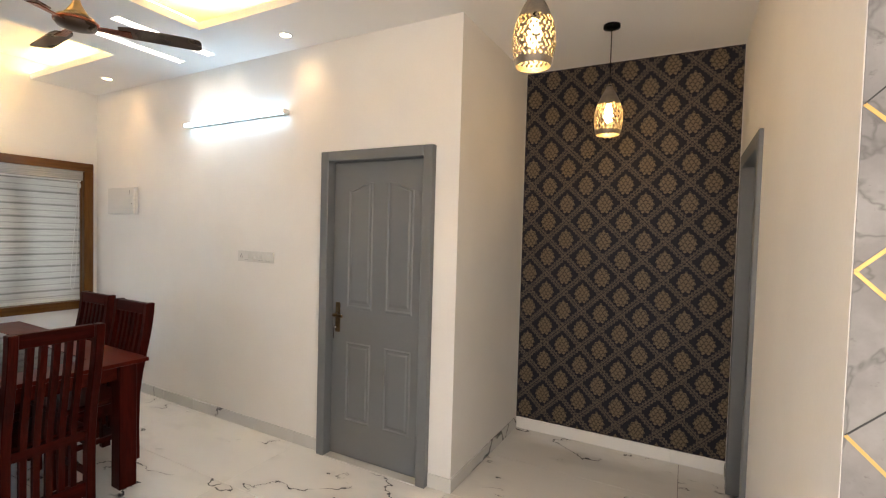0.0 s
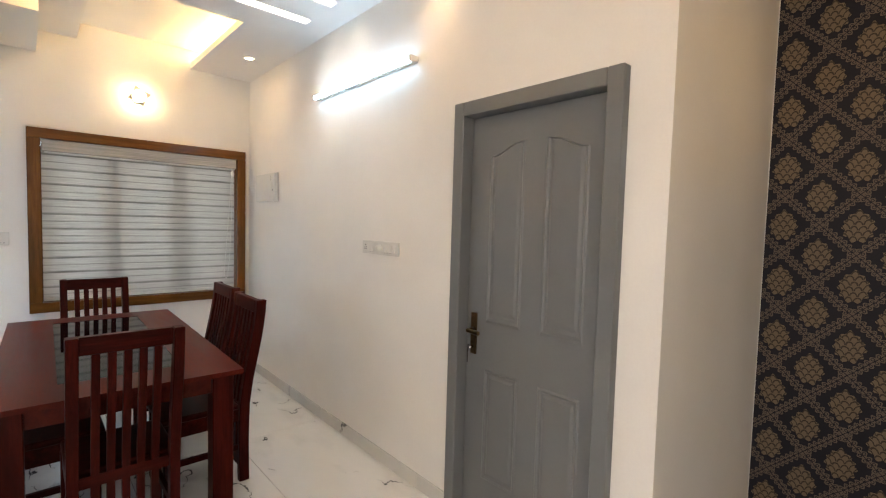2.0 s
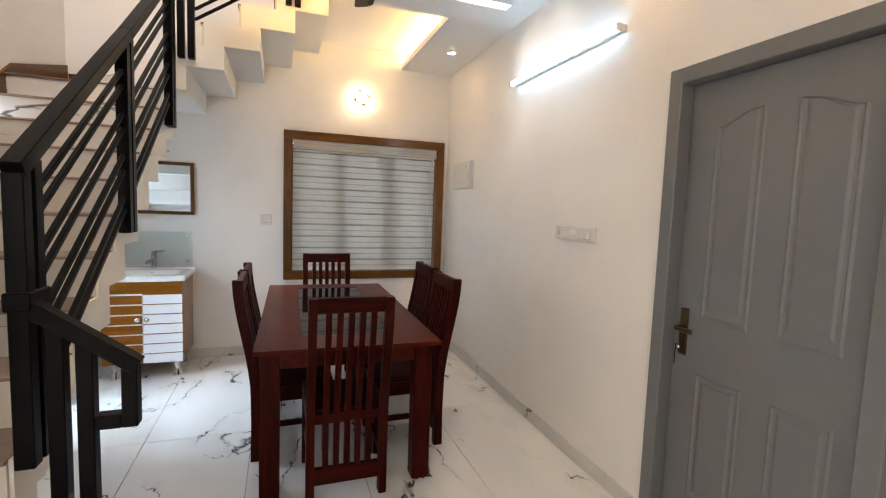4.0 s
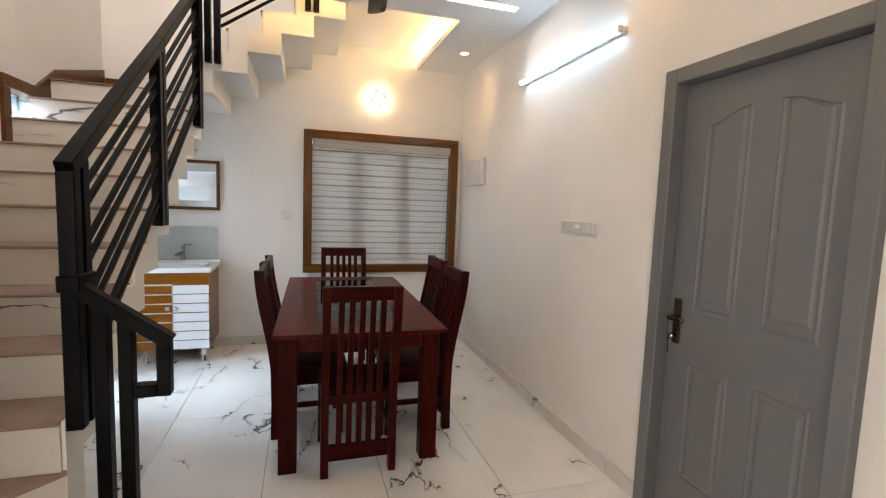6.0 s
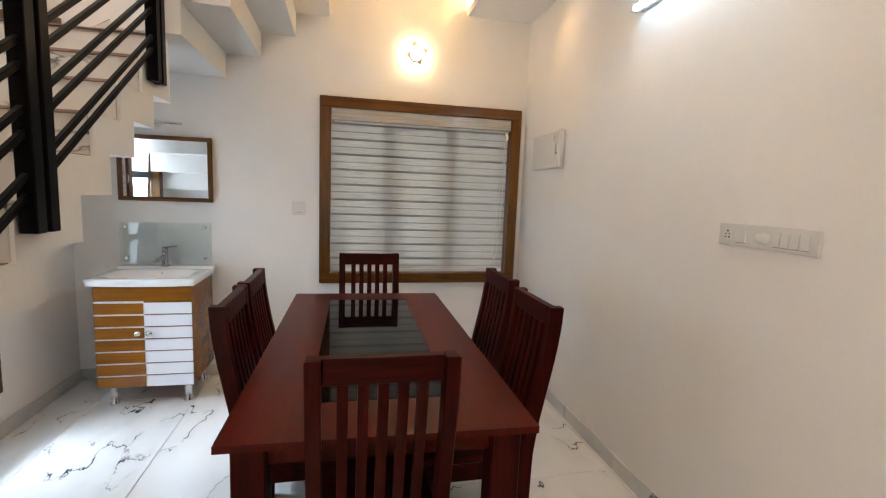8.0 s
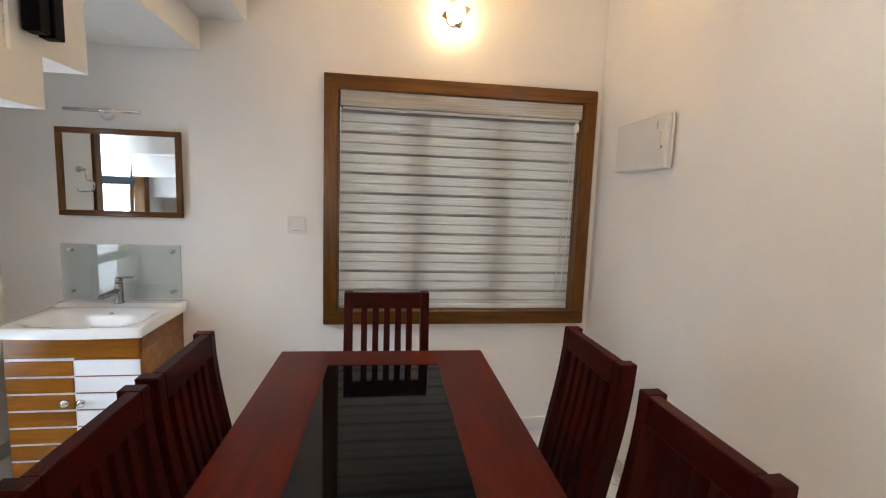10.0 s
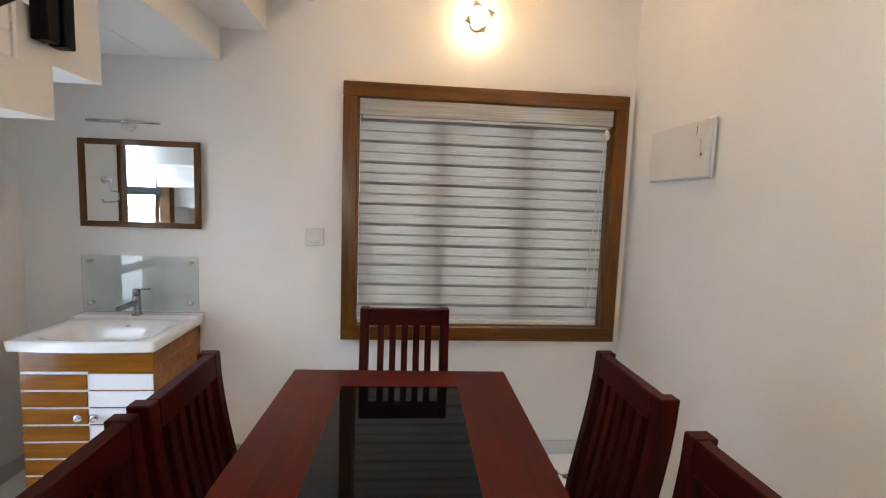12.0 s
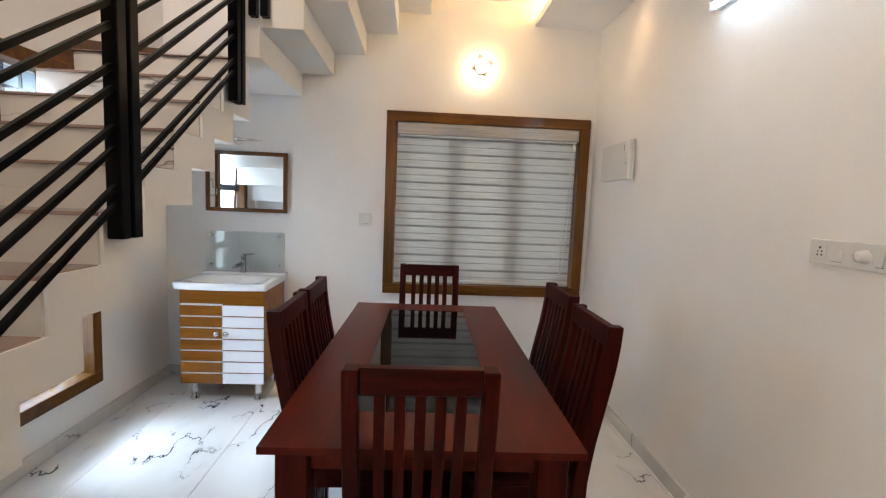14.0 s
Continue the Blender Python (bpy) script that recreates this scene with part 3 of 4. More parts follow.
n.link(mixn.outputs[0], n.t.nodes["Material Output"].inputs[0])

blind = thing("roller_blind", "grey zebra roller blind drawn down in the window", "blind", (XW + 0.03, 1.63, 2.05))
bx, by, bz = XW + 0.03, 1.63, 2.05


def at_blind(x0, x1, y0, y1, z0, z1, bevel=0.0, segs=1):
    return boxed(x0 - bx, x1 - bx, y0 - by, y1 - by, z0 - bz, z1 - bz, bevel=bevel, segs=segs)


part("cassette", at_blind(XW - 0.03, XW + 0.045, 0.9325, 2.3855, 2.005, 2.0975, bevel=0.012, segs=4), mottled("cassette", (0.26, 0.25, 0.235), (0.42, 0.405, 0.38), 3, 0.14, 0.0, stretch=(50, 1, 50)), blind, "glossy grey streaked blind cassette")
part("cassette_lip", at_blind(XW + 0.0, XW + 0.03, 0.95, 2.373, 1.994, 2.006, bevel=0.003), PLASTIC, blind, "white lip")


def weave(name, dark, light):
    """Streaked translucent blind cloth."""
    mat = bpy.data.materials.new(name)
    mat.use_nodes = True
    n = Nodes(mat)
    col = n.ramp(n.noise(n.coords((60, 2.0, 60)), 2.0, 4, 0.7), [(0.3, dark), (0.7, light)])
    dif, trl, mixn = n.add("ShaderNodeBsdfDiffuse", Color=col), n.add("ShaderNodeBsdfTranslucent", Color=col), n.t.nodes.new("ShaderNodeMixShader")
    mixn.inputs[0].default_value = 0.62
    n.link(dif.outputs[0], mixn.inputs[1])
    n.link(trl.outputs[0], mixn.inputs[2])
    n.link(mixn.outputs[0], n.t.nodes["Material Output"].inputs[0])
    return mat


SHEER = weave("blind_sheer", (0.21, 0.20, 0.19), (0.38, 0.365, 0.345))
VEIL = weave("blind_veil", (0.28, 0.27, 0.255), (0.47, 0.455, 0.43))
z1, k = 2.045, 0
while z1 > 0.8265:
    h, mat, nm = ((0.045, FABRIC, "band"), (0.006, VEIL, "sheer_band"), (0.012, SHEER, "sheer_band"), (0.046, FABRIC, "band"), (0.009, VEIL, "sheer_band"))[k % 5]
    z0 = max(z1 - h, 0.826)
    part(nm, at_blind(XW - 0.031 - 0.0006 * (k % 2), XW - 0.030 - 0.0006 * (k % 2), 0.9314, 2.3866, z0, z1), mat, blind)
    z1, k = z0, k + 1
part("bottom_rail", at_blind(XW - 0.040, XW - 0.018, 0.933, 2.385, 0.8165, 0.844, bevel=0.005, segs=2), PLASTIC, blind, "white bottom rail")
cord = bmesh.new()
pts = [(2.345, 1.99), (2.34, 1.60), (2.325, 1.20), (2.305, 0.96), (2.29, 0.93), (2.272, 0.96), (2.285, 1.2), (2.315, 1.6), (2.34, 1.99)]
for p, q in zip(pts, pts[1:]):
    rod(cord, (XW + 0.05 - bx, p[0] - by, p[1] - bz), (XW + 0.05 - bx, q[0] - by, q[1] - bz), 0.0022, 6)
part("bead_chain", cord, PLASTIC, blind, "thin white bead chain")
part("chain_weight", lathe(bmesh.new(), [(0.004, -0.03), (0.014, -0.02), (0.016, 0.0), (0.012, 0.02), (0.004, 0.03)], (XW + 0.055 - bx, 2.345 - by, 1.955 - bz), 12), PLASTIC, blind)
cov = thing("cable_cover", "thin white plastic cable cover beside the window", "cable", (XW, 2.490, 0.75))
part("strip", boxed(0.003, 0.02, -0.006, 0.004, -0.02, 1.42, bevel=0.002), PLASTIC, cov)


# ---- doors ----
def swoop(x0, x1, z0, z1, lift, towards, steps=10):
    """A panel outline with an ogee top that lifts towards one side."""
    top = []
    for i in range(steps + 1):
        f = i / steps
        g = f if towards > 0 else 1 - f
        top.append((x0 + (x1 - x0) * f, z1 + lift * (0.5 - 0.5 * math.cos(math.pi * min(1, g * 1.08)))))
    return [(x0, z0), (x1, z0)] + top[::-1]


def raised(outline, y, depth, inset):
    """A raised panel that slopes in from its outline; it faces -y."""
    bm = bmesh.new()
    cx = sum(p[0] for p in outline) / len(outline)
    cz = sum(p[1] for p in outline) / len(outline)
    w = max(p[0] for p in outline) - min(p[0] for p in outline)
    h = max(p[1] for p in outline) - min(p[1] for p in outline)
    rings = []
    for s, d in ((0.0, 0.0), (0.35 * inset, depth), (0.8 * inset, -0.003), (1.5 * inset, depth * 0.9)):
        fx, fz = 1 - 2 * s / w, 1 - 2 * s / h
        rings.append([bm.verts.new((cx + (p[0] - cx) * fx, y - d, cz + (p[1] - cz) * fz)) for p in outline])
    n = len(outline)
    for a, b in zip(rings, rings[1:]):
        for i in range(n):
            bm.faces.new((a[i], a[(i + 1) % n], b[(i + 1) % n], b[i]))
    bm.faces.new(rings[-1])
    bmesh.ops.recalc_face_normals(bm, faces=bm.faces)
    return bm


door = new("door_1")
tagged(door, "closed grey moulded four-panel door in a grey frame", kind="structure")
fx0, fx1 = DOOR[0], DOOR[1]
part("door_frame", boxed(fx0, fx0 + 0.068, 2.437, 2.60, 0, 2.122, bevel=0.004), GREY, door)
part("door_frame", boxed(fx1 - 0.068, fx1, 2.437, 2.60, 0, 2.122, bevel=0.004), GREY, door)
part("door_frame", boxed(fx0 + 0.0682, fx1 - 0.0682, 2.437, 2.60, 2.054, 2.122, bevel=0.004), GREY, door)
leaf = part("door_leaf", boxed(fx0 + 0.070, fx1 - 0.070, 2.505, 2.545, 0.008, 2.051, bevel=0.003), GREY, door)
for o in (swoop(-2.055, -1.845, 1.045, 1.855, 0.055, 1), swoop(-1.735, -1.525, 1.045, 1.855, 0.055, -1), swoop(-2.055, -1.845, 0.26, 0.815, 0, 1, 1), swoop(-1.735, -1.525, 0.26, 0.815, 0, 1, 1)):
    part("door_panel", raised(o, 2.5047, 0.005, 0.026), GREY, leaf)
part("lock_plate", boxed(-2.148, -2.108, 2.494, 2.504, 0.875, 1.085, bevel=0.006, segs=2), BRASS, leaf, "aged brass lock plate")
hd = bmesh.new()
rod(hd, (-2.128, 2.496, 1.0), (-2.128, 2.452, 1.0), 0.011, 12)
bar(hd, (-2.132, 2.452, 1.0), (-2.045, 2.450, 0.998), 0.016, 0.022, 0.005)
part("door_handle", hd, BRASS, leaf, "brass lever handle")
ky = bmesh.new()
rod(ky, (-2.130, 2.494, 0.912), (-2.130, 2.470, 0.912), 0.007, 10)
box(ky, -2.133, -2.127, 2.462, 2.472, 0.895, 0.928)
box(ky, -2.136, -2.131, 2.464, 2.467, 0.835, 0.897)
part("key", ky, CHROME, leaf, "steel key with a tag in the lock")
part("threshold", boxed(fx0 + 0.069, fx1 - 0.069, 2.44, 2.60, 0.0, 0.006), SKIRT, door)

door2 = new("door_2")
tagged(door2, "grey door with a narrow pale blue glass light", kind="structure")
a, b = RDOOR[0], RDOOR[1]
part("door_frame", boxed(XR - 0.02, XR + 0.12, a, a + 0.07, 0, 2.115, bevel=0.003), GREY, door2)
part("door_frame", boxed(XR - 0.02, XR + 0.12, b - 0.07, b, 0, 2.115, bevel=0.003), GREY, door2)
part("door_frame", boxed(XR - 0.02, XR + 0.12, a + 0.0702, b - 0.0702, 2.035, 2.115, bevel=0.003), GREY, door2)
leaf2 = part("door_leaf", panel_wall("x", XR + 0.06, XR + 0.10, (a + 0.072, b - 0.072), (0.008, 2.032), [(a + 0.20, a + 0.60, 0.78, 1.80)]), GREY, door2)
BLUE = material("frosted_blue_glass", (0.48, 0.76, 0.86), 0.5)
BLUE.node_tree.nodes["Principled BSDF"].inputs["Transmission Weight"].default_value = 0.75
part("glass_light", boxed(XR + 0.074, XR + 0.082, a + 0.20, a + 0.60, 0.78, 1.80), BLUE, leaf2, "pale blue frosted glass")

# ---- wallpapers ----
DAMASK = material("damask_wallpaper", (0.02, 0.02, 0.03), 0.55, spec=0.2)
n = Nodes(DAMASK)
tc = n.t.nodes.new("ShaderNodeTexCoord")
warp = n.add("ShaderNodeTexNoise", Vector=tc.outputs["Object"], Scale=34.0, Detail=2.0)
wsep = n.add("ShaderNodeSeparateColor", Color=warp.outputs[1])
sep = n.add("ShaderNodeSeparateXYZ", Vector=tc.outputs["Object"])
PX, PZ = 0.281, 0.2775


def centred(v):
    """Distance from the nearest whole number, with its sign."""
    return n.math("SUBTRACT", n.math("FRACT", n.math("ADD", v, 0.5)), 0.5)


a0 = centred(n.math("MULTIPLY_ADD", n.math("ADD", sep.outputs[0], 0.265), 1 / PX, n.math("MULTIPLY_ADD", wsep.outputs[0], 0.024, -0.012)))
b0 = centred(n.math("MULTIPLY_ADD", n.math("SUBTRACT", sep.outputs[2], 2.125), 1 / PZ, n.math("MULTIPLY_ADD", wsep.outputs[1], 0.024, -0.012)))
far = n.math("GREATER_THAN", n.math("ADD", n.math("ABSOLUTE", a0), n.math("ABSOLUTE", b0)), 0.5)
# a: across, b: up, both from the middle of the medallion's own diamond
a = n.math("ABSOLUTE", n.math("SUBTRACT", a0, n.math("MULTIPLY", far, n.math("MULTIPLY", n.math("SIGN", a0), 0.5))))
b = n.math("SUBTRACT", b0, n.math("MULTIPLY", far, n.math("MULTIPLY", n.math("SIGN", b0), 0.5)))
edge = n.math("SUBTRACT", 0.5, n.math("ADD", a, n.math("ABSOLUTE", b)))
along = n.math("SUBTRACT", a, n.math("ABSOLUTE", b))


def length(x, y):
    return n.math("SQRT", n.math("ADD", n.math("MULTIPLY", x, x), n.math("MULTIPLY", y, y)))


# medallion: a leafy bud, wide in the middle, pointed above
bm_ = n.math("ADD", b, 0.015)
ang = n.math("ARCTAN2", a, bm_)
wide = n.math("MULTIPLY_ADD", n.math("COSINE", n.math("MULTIPLY", ang, 11.0)), 0.09, 1.0)
rad = n.math("DIVIDE", length(n.math("MULTIPLY", a, 1 / 0.198), n.math("MULTIPLY", bm_, 1 / 0.262)), wide)
medal = n.math("LESS_THAN", n.math("MULTIPLY_ADD", n.math("MULTIPLY", a, n.math("MAXIMUM", b, 0.0)), 7.0, rad), 1.0)
# petals: rows of small overlapping scales
row = n.math("MULTIPLY", n.math("ADD", b, n.math("MULTIPLY", n.math("MULTIPLY", a, a), -2.2)), 1 / 0.088)
odd = n.math("MULTIPLY", n.math("FLOOR", row), 0.5)
scale_ = centred(n.math("ADD", n.math("MULTIPLY", a, 1 / 0.105), odd))
petal = length(n.math("MULTIPLY", scale_, 1.05), n.math("MULTIPLY", n.math("FRACT", row), 0.62))
vein = n.math("LESS_THAN", n.math("ABSOLUTE", n.math("SUBTRACT", petal, 0.44)), 0.085)
# scrolls: scalloped leaves along the lattice, with curls cut into them
cell = centred(n.math("MULTIPLY", along, 1 / 0.128))
band = n.math("LESS_THAN", edge, n.math("MULTIPLY_ADD", n.math("ABSOLUTE", n.math("COSINE", n.math("MULTIPLY", along, math.pi / 0.128))), 0.070, 0.042))
curl = length(n.math("MULTIPLY", cell, 1.05), n.math("MULTIPLY_ADD", edge, 1 / 0.128, -0.34))
cut = n.math("LESS_THAN", n.math("ABSOLUTE", n.math("SUBTRACT", curl, 0.23)), 0.06)
seam = n.math("LESS_THAN", edge, 0.009)
scroll = n.math("MULTIPLY", band, n.math("SUBTRACT", 1.0, n.math("MAXIMUM", cut, seam)))
thread = n.math("MULTIPLY_ADD", n.noise(n.coords((220, 220, 700)), 1.0, 2), 0.5, 0.75)
ground = n.ramp(n.noise(n.coords(), 2.0, 3), [(0.3, (0.0075, 0.0075, 0.013)), (0.7, (0.0105, 0.010, 0.0165))])
gold = n.mix(vein, (0.138, 0.104, 0.066), (0.040, 0.030, 0.021))
c = n.mix(scroll, ground, (0.104, 0.081, 0.062))
c = n.mix(medal, c, gold)
c = n.mix(1.0, c, n.add("ShaderNodeCombineXYZ", X=thread, Y=thread, Z=thread).outputs[0], "MULTIPLY")
n.link(c, n.b.inputs["Base Color"])
n.link(n.math("MULTIPLY_ADD", medal, -0.12, 0.58), n.b.inputs["Roughness"])
n.bump(n.math("ADD", medal, scroll), 0.25, 0.001)
structure("wallpaper", boxed(XC + 0.004, XR - 0.004, YR - 0.004, YR - 0.0005, 0.09, H - 0.004), DAMASK, "dark navy and gold damask wallpaper")

STONE = material("grey_stone_paper", (0.3, 0.29, 0.28), 0.5)
n = Nodes(STONE)
v = n.coords()
cl = n.noise(v, 3.2, 6, 0.65)
sp = n.ramp(n.noise(n.coords((1, 1, 1.6)), 26, 4, 0.7), [(0.30, (1, 1, 1)), (0.38, (0, 0, 0))])
ck = n.math("ABSOLUTE", n.math("SUBTRACT", n.noise(v, 2.1, 5, 0.6, 0.4), 0.5))
ck = n.ramp(ck, [(0.0, (1, 1, 1)), (0.012, (0, 0, 0))])
base = n.ramp(cl, [(0.32, (0.14, 0.131, 0.126)), (0.5, (0.20, 0.188, 0.181)), (0.68, (0.27, 0.258, 0.25))])
base = n.mix(n.math("MULTIPLY", sp, 0.6), base, (0.10, 0.09, 0.085))
base = n.mix(n.math("MULTIPLY", ck, 0.6), base, (0.07, 0.065, 0.06))
n.link(base, n.b.inputs["Base Color"])
n.bump(cl, 0.15, 0.002)
structure("wallpaper", boxed(XR + 0.002, XE - 0.002, YG - 0.004, YG - 0.0005, 0.0, H - 0.004), STONE, "grey stone-look wallpaper with gold diamond lines")
GOLD = mottled("gold_line", (0.55, 0.36, 0.12), (0.66, 0.45, 0.17), 12, 0.3, 0.0, metal=0.8)
inlay, crease = bmesh.new(), bmesh.new()
q = 0.1675
for i in range(10):
    for j in range(-4, 5):
        x, z = XR + 0.004 + i * q, 1.530 + (2 * j + i % 2) * q
        for up, bm in ((-1, inlay), (1, inlay if ((2 * j + i % 2 - i) // 2) % 2 == 0 else crease)):
            if 0.02 < z < H - 0.02 and 0.02 < z + up * q < H - 0.02:
                w = 0.0075 if bm is inlay else 0.003
                bar(bm, (x, YG - 0.0045, z), (x + q, YG - 0.0045, z + up * q), 0.0022, w, 0)
structure("trim", inlay, GOLD, "gold lines set in the grey wallpaper")
structure("trim", crease, DARK, "thin dark lines in the grey wallpaper")

# ---- skirting ----
def skirting(axis, wall, side, u0, u1, h, mat=SKIRT, step=1.2):
    k = u0
    while k < u1 - 0.001:
        e = min(k + step, u1)
        s0, s1 = (wall, wall + side * 0.011)
        bm = boxed(s0, s1, k + 0.001, e - 0.001, 0.001, h, bevel=0.002) if axis == "x" else boxed(k + 0.001, e - 0.001, s0, s1, 0.001, h, bevel=0.002)
        structure("baseboard", slant(bm) if axis == "y" and wall == YD else splay(bm) if wall == XC else bm, mat, "pale grey marbled tile skirting")
        k = e


skirting("y", YD, -1, -5.345, -3.71, 0.088)
skirting("y", YD, -1, -3.71, -2.52, 0.088)
skirting("y", YD, -1, -2.52, DOOR[0] - 0.002, 0.088)
skirting("y", YD, -1, DOOR[1] + 0.002, XC - 0.010, 0.088)
skirting("x", XC, 1, YD - 0.01, YR - 0.012, 0.088)
skirting("y", YR - 0.004, -1, XC + 0.012, XR - 0.002, 0.092, TILE, 1.14)
skirting("x", XR, -1, YG, RDOOR[0] - 0.002, 0.088)
skirting("x", XR, -1, RDOOR[1] + 0.002, YR - 0.02, 0.088)
skirting("x", XW, 1, YL + 0.012, YD + 0.03, 0.088)
skirting("y", YL, 1, XW, -2.39, 0.088)

# ---- tall stair window ----
GRILLE = mottled("grille_blue_grey", (0.06, 0.075, 0.10), (0.09, 0.11, 0.14), 4, 0.45, 0.05)
tall = new("window_2")
tagged(tall, "tall teak-framed stair window with steel grille bars", kind="structure")
frame_parts(tall, "frame_board", "y", YL - 0.10, YL + 0.022, (-4.550, -3.850), (0.27, 2.155), 0.075, TEAK, TEAK_Z)
for z in (0.95, 1.55):
    part("crossbar", boxed(-4.474, -3.926, YL - 0.085, YL - 0.045, z - 0.031, z + 0.031, bevel=0.003), GRILLE, tall)
for i in range(4):
    x = -4.474 + (i + 1) * 0.548 / 5
    part("grille_bar", boxed(x - 0.006, x + 0.006, YL - 0.165, YL - 0.153, 0.32, 2.10), GRILLE, tall)
for i in range(9):
    z = 0.46 + i * 0.19
    part("grille_bar", boxed(-4.50, -3.90, YL - 0.152, YL - 0.146, z - 0.008, z + 0.008), GRILLE, tall)
for z0, z1 in ((0.346, 0.919), (0.981, 1.519), (1.581, 2.078)):
    p = part("pane", boxed(-4.474, -3.926, YL - 0.068, YL - 0.063, z0, z1), GLASS, tall)
    p.visible_shadow = False
sk = prism(bmesh.new(), [(-4.20, 2.07), (-4.22, 2.155), (-4.50, 2.335), (-4.80, 2.41), (-5.34, 2.55), (-5.34, 2.43), (-4.72, 2.25), (-4.52, 2.20)], "y", YL + 0.001, YL + 0.02)
structure("trim", sk, TEAK, "brown wooden skirting rising with the stair")
structure("trim", boxed(XW + 0.001, XW + 0.018, YL + 0.022, -0.22, L2 + 0.004, L2 + 0.075), TEAK, "brown wooden skirting beside the corner step")
tr = thing("towel_ring", "chrome towel ring on the wall under the stair", "towel ring", (-4.70, YL, 1.56))
bm = lathe(bmesh.new(), [(0.022, 0.001), (0.022, 0.012), (0.012, 0.016), (0.010, 0.055)], (0, 0, 0.05), 16, "y")
part("mount", bm, CHROME, tr)
rg = bmesh.new()
pts = [(0.0, 0.05), (0.0, -0.01), (0.01, -0.022), (0.05, -0.022), (0.075, -0.03), (0.085, -0.06), (0.07, -0.09), (0.0, -0.095), (-0.08, -0.095), (-0.09, -0.075)]
for p, q2 in zip(pts, pts[1:]):
    rod(rg, (p[0], 0.05, p[1]), (q2[0], 0.05, q2[1]), 0.005, 8)
part("ring", rg, CHROME, tr)


# ---- wash basin, mirror ----
CABW = wood("cabinet_laminate", (0.17, 0.056, 0.0065), (0.24, 0.086, 0.011), (0.30, 0.118, 0.019), 0.12, 0.35, 1)
WHITEG = material("white_gloss", (0.80, 0.80, 0.82), 0.10, coat=0.5)
vx, vy = -5.10, -0.23
van = thing("vanity_cabinet", "brown and white glossy wash basin cabinet on steel feet", "cabinet", (vx, vy, 0))


def at_van(x0, x1, y0, y1, z0, z1, bevel=0.0, segs=1):
    return boxed(x0 - vx, x1 - vx, y0 - vy, y1 - vy, z0, z1, bevel=bevel, segs=segs)


part("body", at_van(-5.345, -4.868, -0.515, 0.058, 0.135, 0.73, bevel=0.002), CABW, van)
for y in (-0.515, 0.042):
    part("side_rail", at_van(-5.345, -4.868, y, y + 0.016, 0.731, 0.817), CABW, van)
part("top_rail", at_van(-4.866, -4.850, -0.515, 0.058, 0.715, 0.817, bevel=0.002), CABW, van)
ld = part("left_door", at_van(-4.866, -4.856, -0.515, -0.229, 0.137, 0.712), WHITEG, van, "brown door with thin white lines")
rd = part("right_door", at_van(-4.866, -4.856, -0.227, 0.058, 0.137, 0.712), CABW, van, "white slatted door with brown grooves")
for i in range(7):
    z = 0.139 + i * 0.0818
    part("slat", at_van(-4.8555, -4.848, -0.514, -0.231, z, z + 0.070, bevel=0.001), CABW, ld)
    part("slat", at_van(-4.8555, -4.848, -0.225, 0.057, z, z + 0.074, bevel=0.001), WHITEG, rd)
for y, d in ((-0.262, ld), (-0.192, rd)):
    part("knob", lathe(bmesh.new(), [(0.008, 0.0), (0.008, 0.012), (0.018, 0.018), (0.020, 0.026), (0.012, 0.032), (0.003, 0.034)], (-4.848 - vx, y - vy, 0.505), 16, "x"), CHROME, d, "chrome knob")
for x in (-5.27, -4.92):
    for y in (-0.45, 0.0):
        part("foot", lathe(bmesh.new(), [(0.030, 0.0), (0.030, 0.010), (0.024, 0.018), (0.024, 0.12), (0.030, 0.136)], (x - vx, y - vy, 0), 14), CHROME, van, "steel foot")

basin = thing("wash_basin", "white ceramic wash basin set on the cabinet", "basin", (vx, vy, 0.817))
bm = bmesh.new()
bx0, bx1, by0, by1 = -5.345 - vx, -4.815 - vx, -0.545 - vy, 0.085 - vy
NX, NY = 30, 36
grid = {}
for i in range(NX + 1):
    for j in range(NY + 1):
        x, y = bx0 + (bx1 - bx0) * i / NX, by0 + (by1 - by0) * j / NY
        u, w = (x - (bx0 + 0.32)) / 0.175, (y - (by0 + by1) / 2) / 0.255
        r = (abs(u) ** 4 + abs(w) ** 4) ** 0.25
        s = min(1, max(0, (1.0 - r) / 0.45))
        s = s * s * (3 - 2 * s)
        rim = 0.006 if r > 1.0 else 0.0
        back = 0.012 if x < bx0 + 0.10 else 0.0
        curve = 0.02 * math.sin(math.pi * j / NY) if i == NX else 0.0
        grid[i, j] = bm.verts.new((x + curve, y, 0.040 + rim + back - 0.100 * s))
for i in range(NX):
    for j in range(NY):
        bm.faces.new((grid[i, j], grid[i + 1, j], grid[i + 1, j + 1], grid[i, j + 1])).smooth = True
rimv = [grid[i, 0] for i in range(NX + 1)] + [grid[NX, j] for j in range(1, NY + 1)] + [grid[i, NY] for i in range(NX - 1, -1, -1)] + [grid[0, j] for j in range(NY - 1, 0, -1)]
low = [bm.verts.new((p.co.x * 0.985, p.co.y * 0.985, 0.001)) for p in rimv]
for k in range(len(rimv)):
    bm.faces.new((rimv[k], low[k], low[(k + 1) % len(rimv)], rimv[(k + 1) % len(rimv)])).smooth = True
bmesh.ops.recalc_face_normals(bm, faces=bm.faces)
part("bowl", bm, CERAMIC, basin)
part("overflow", lathe(bmesh.new(), [(0.011, 0.0), (0.011, 0.003), (0.005, 0.004)], (bx0 + 0.165, 0, 0.018), 14, "x"), CHROME, basin, "chrome overflow ring")
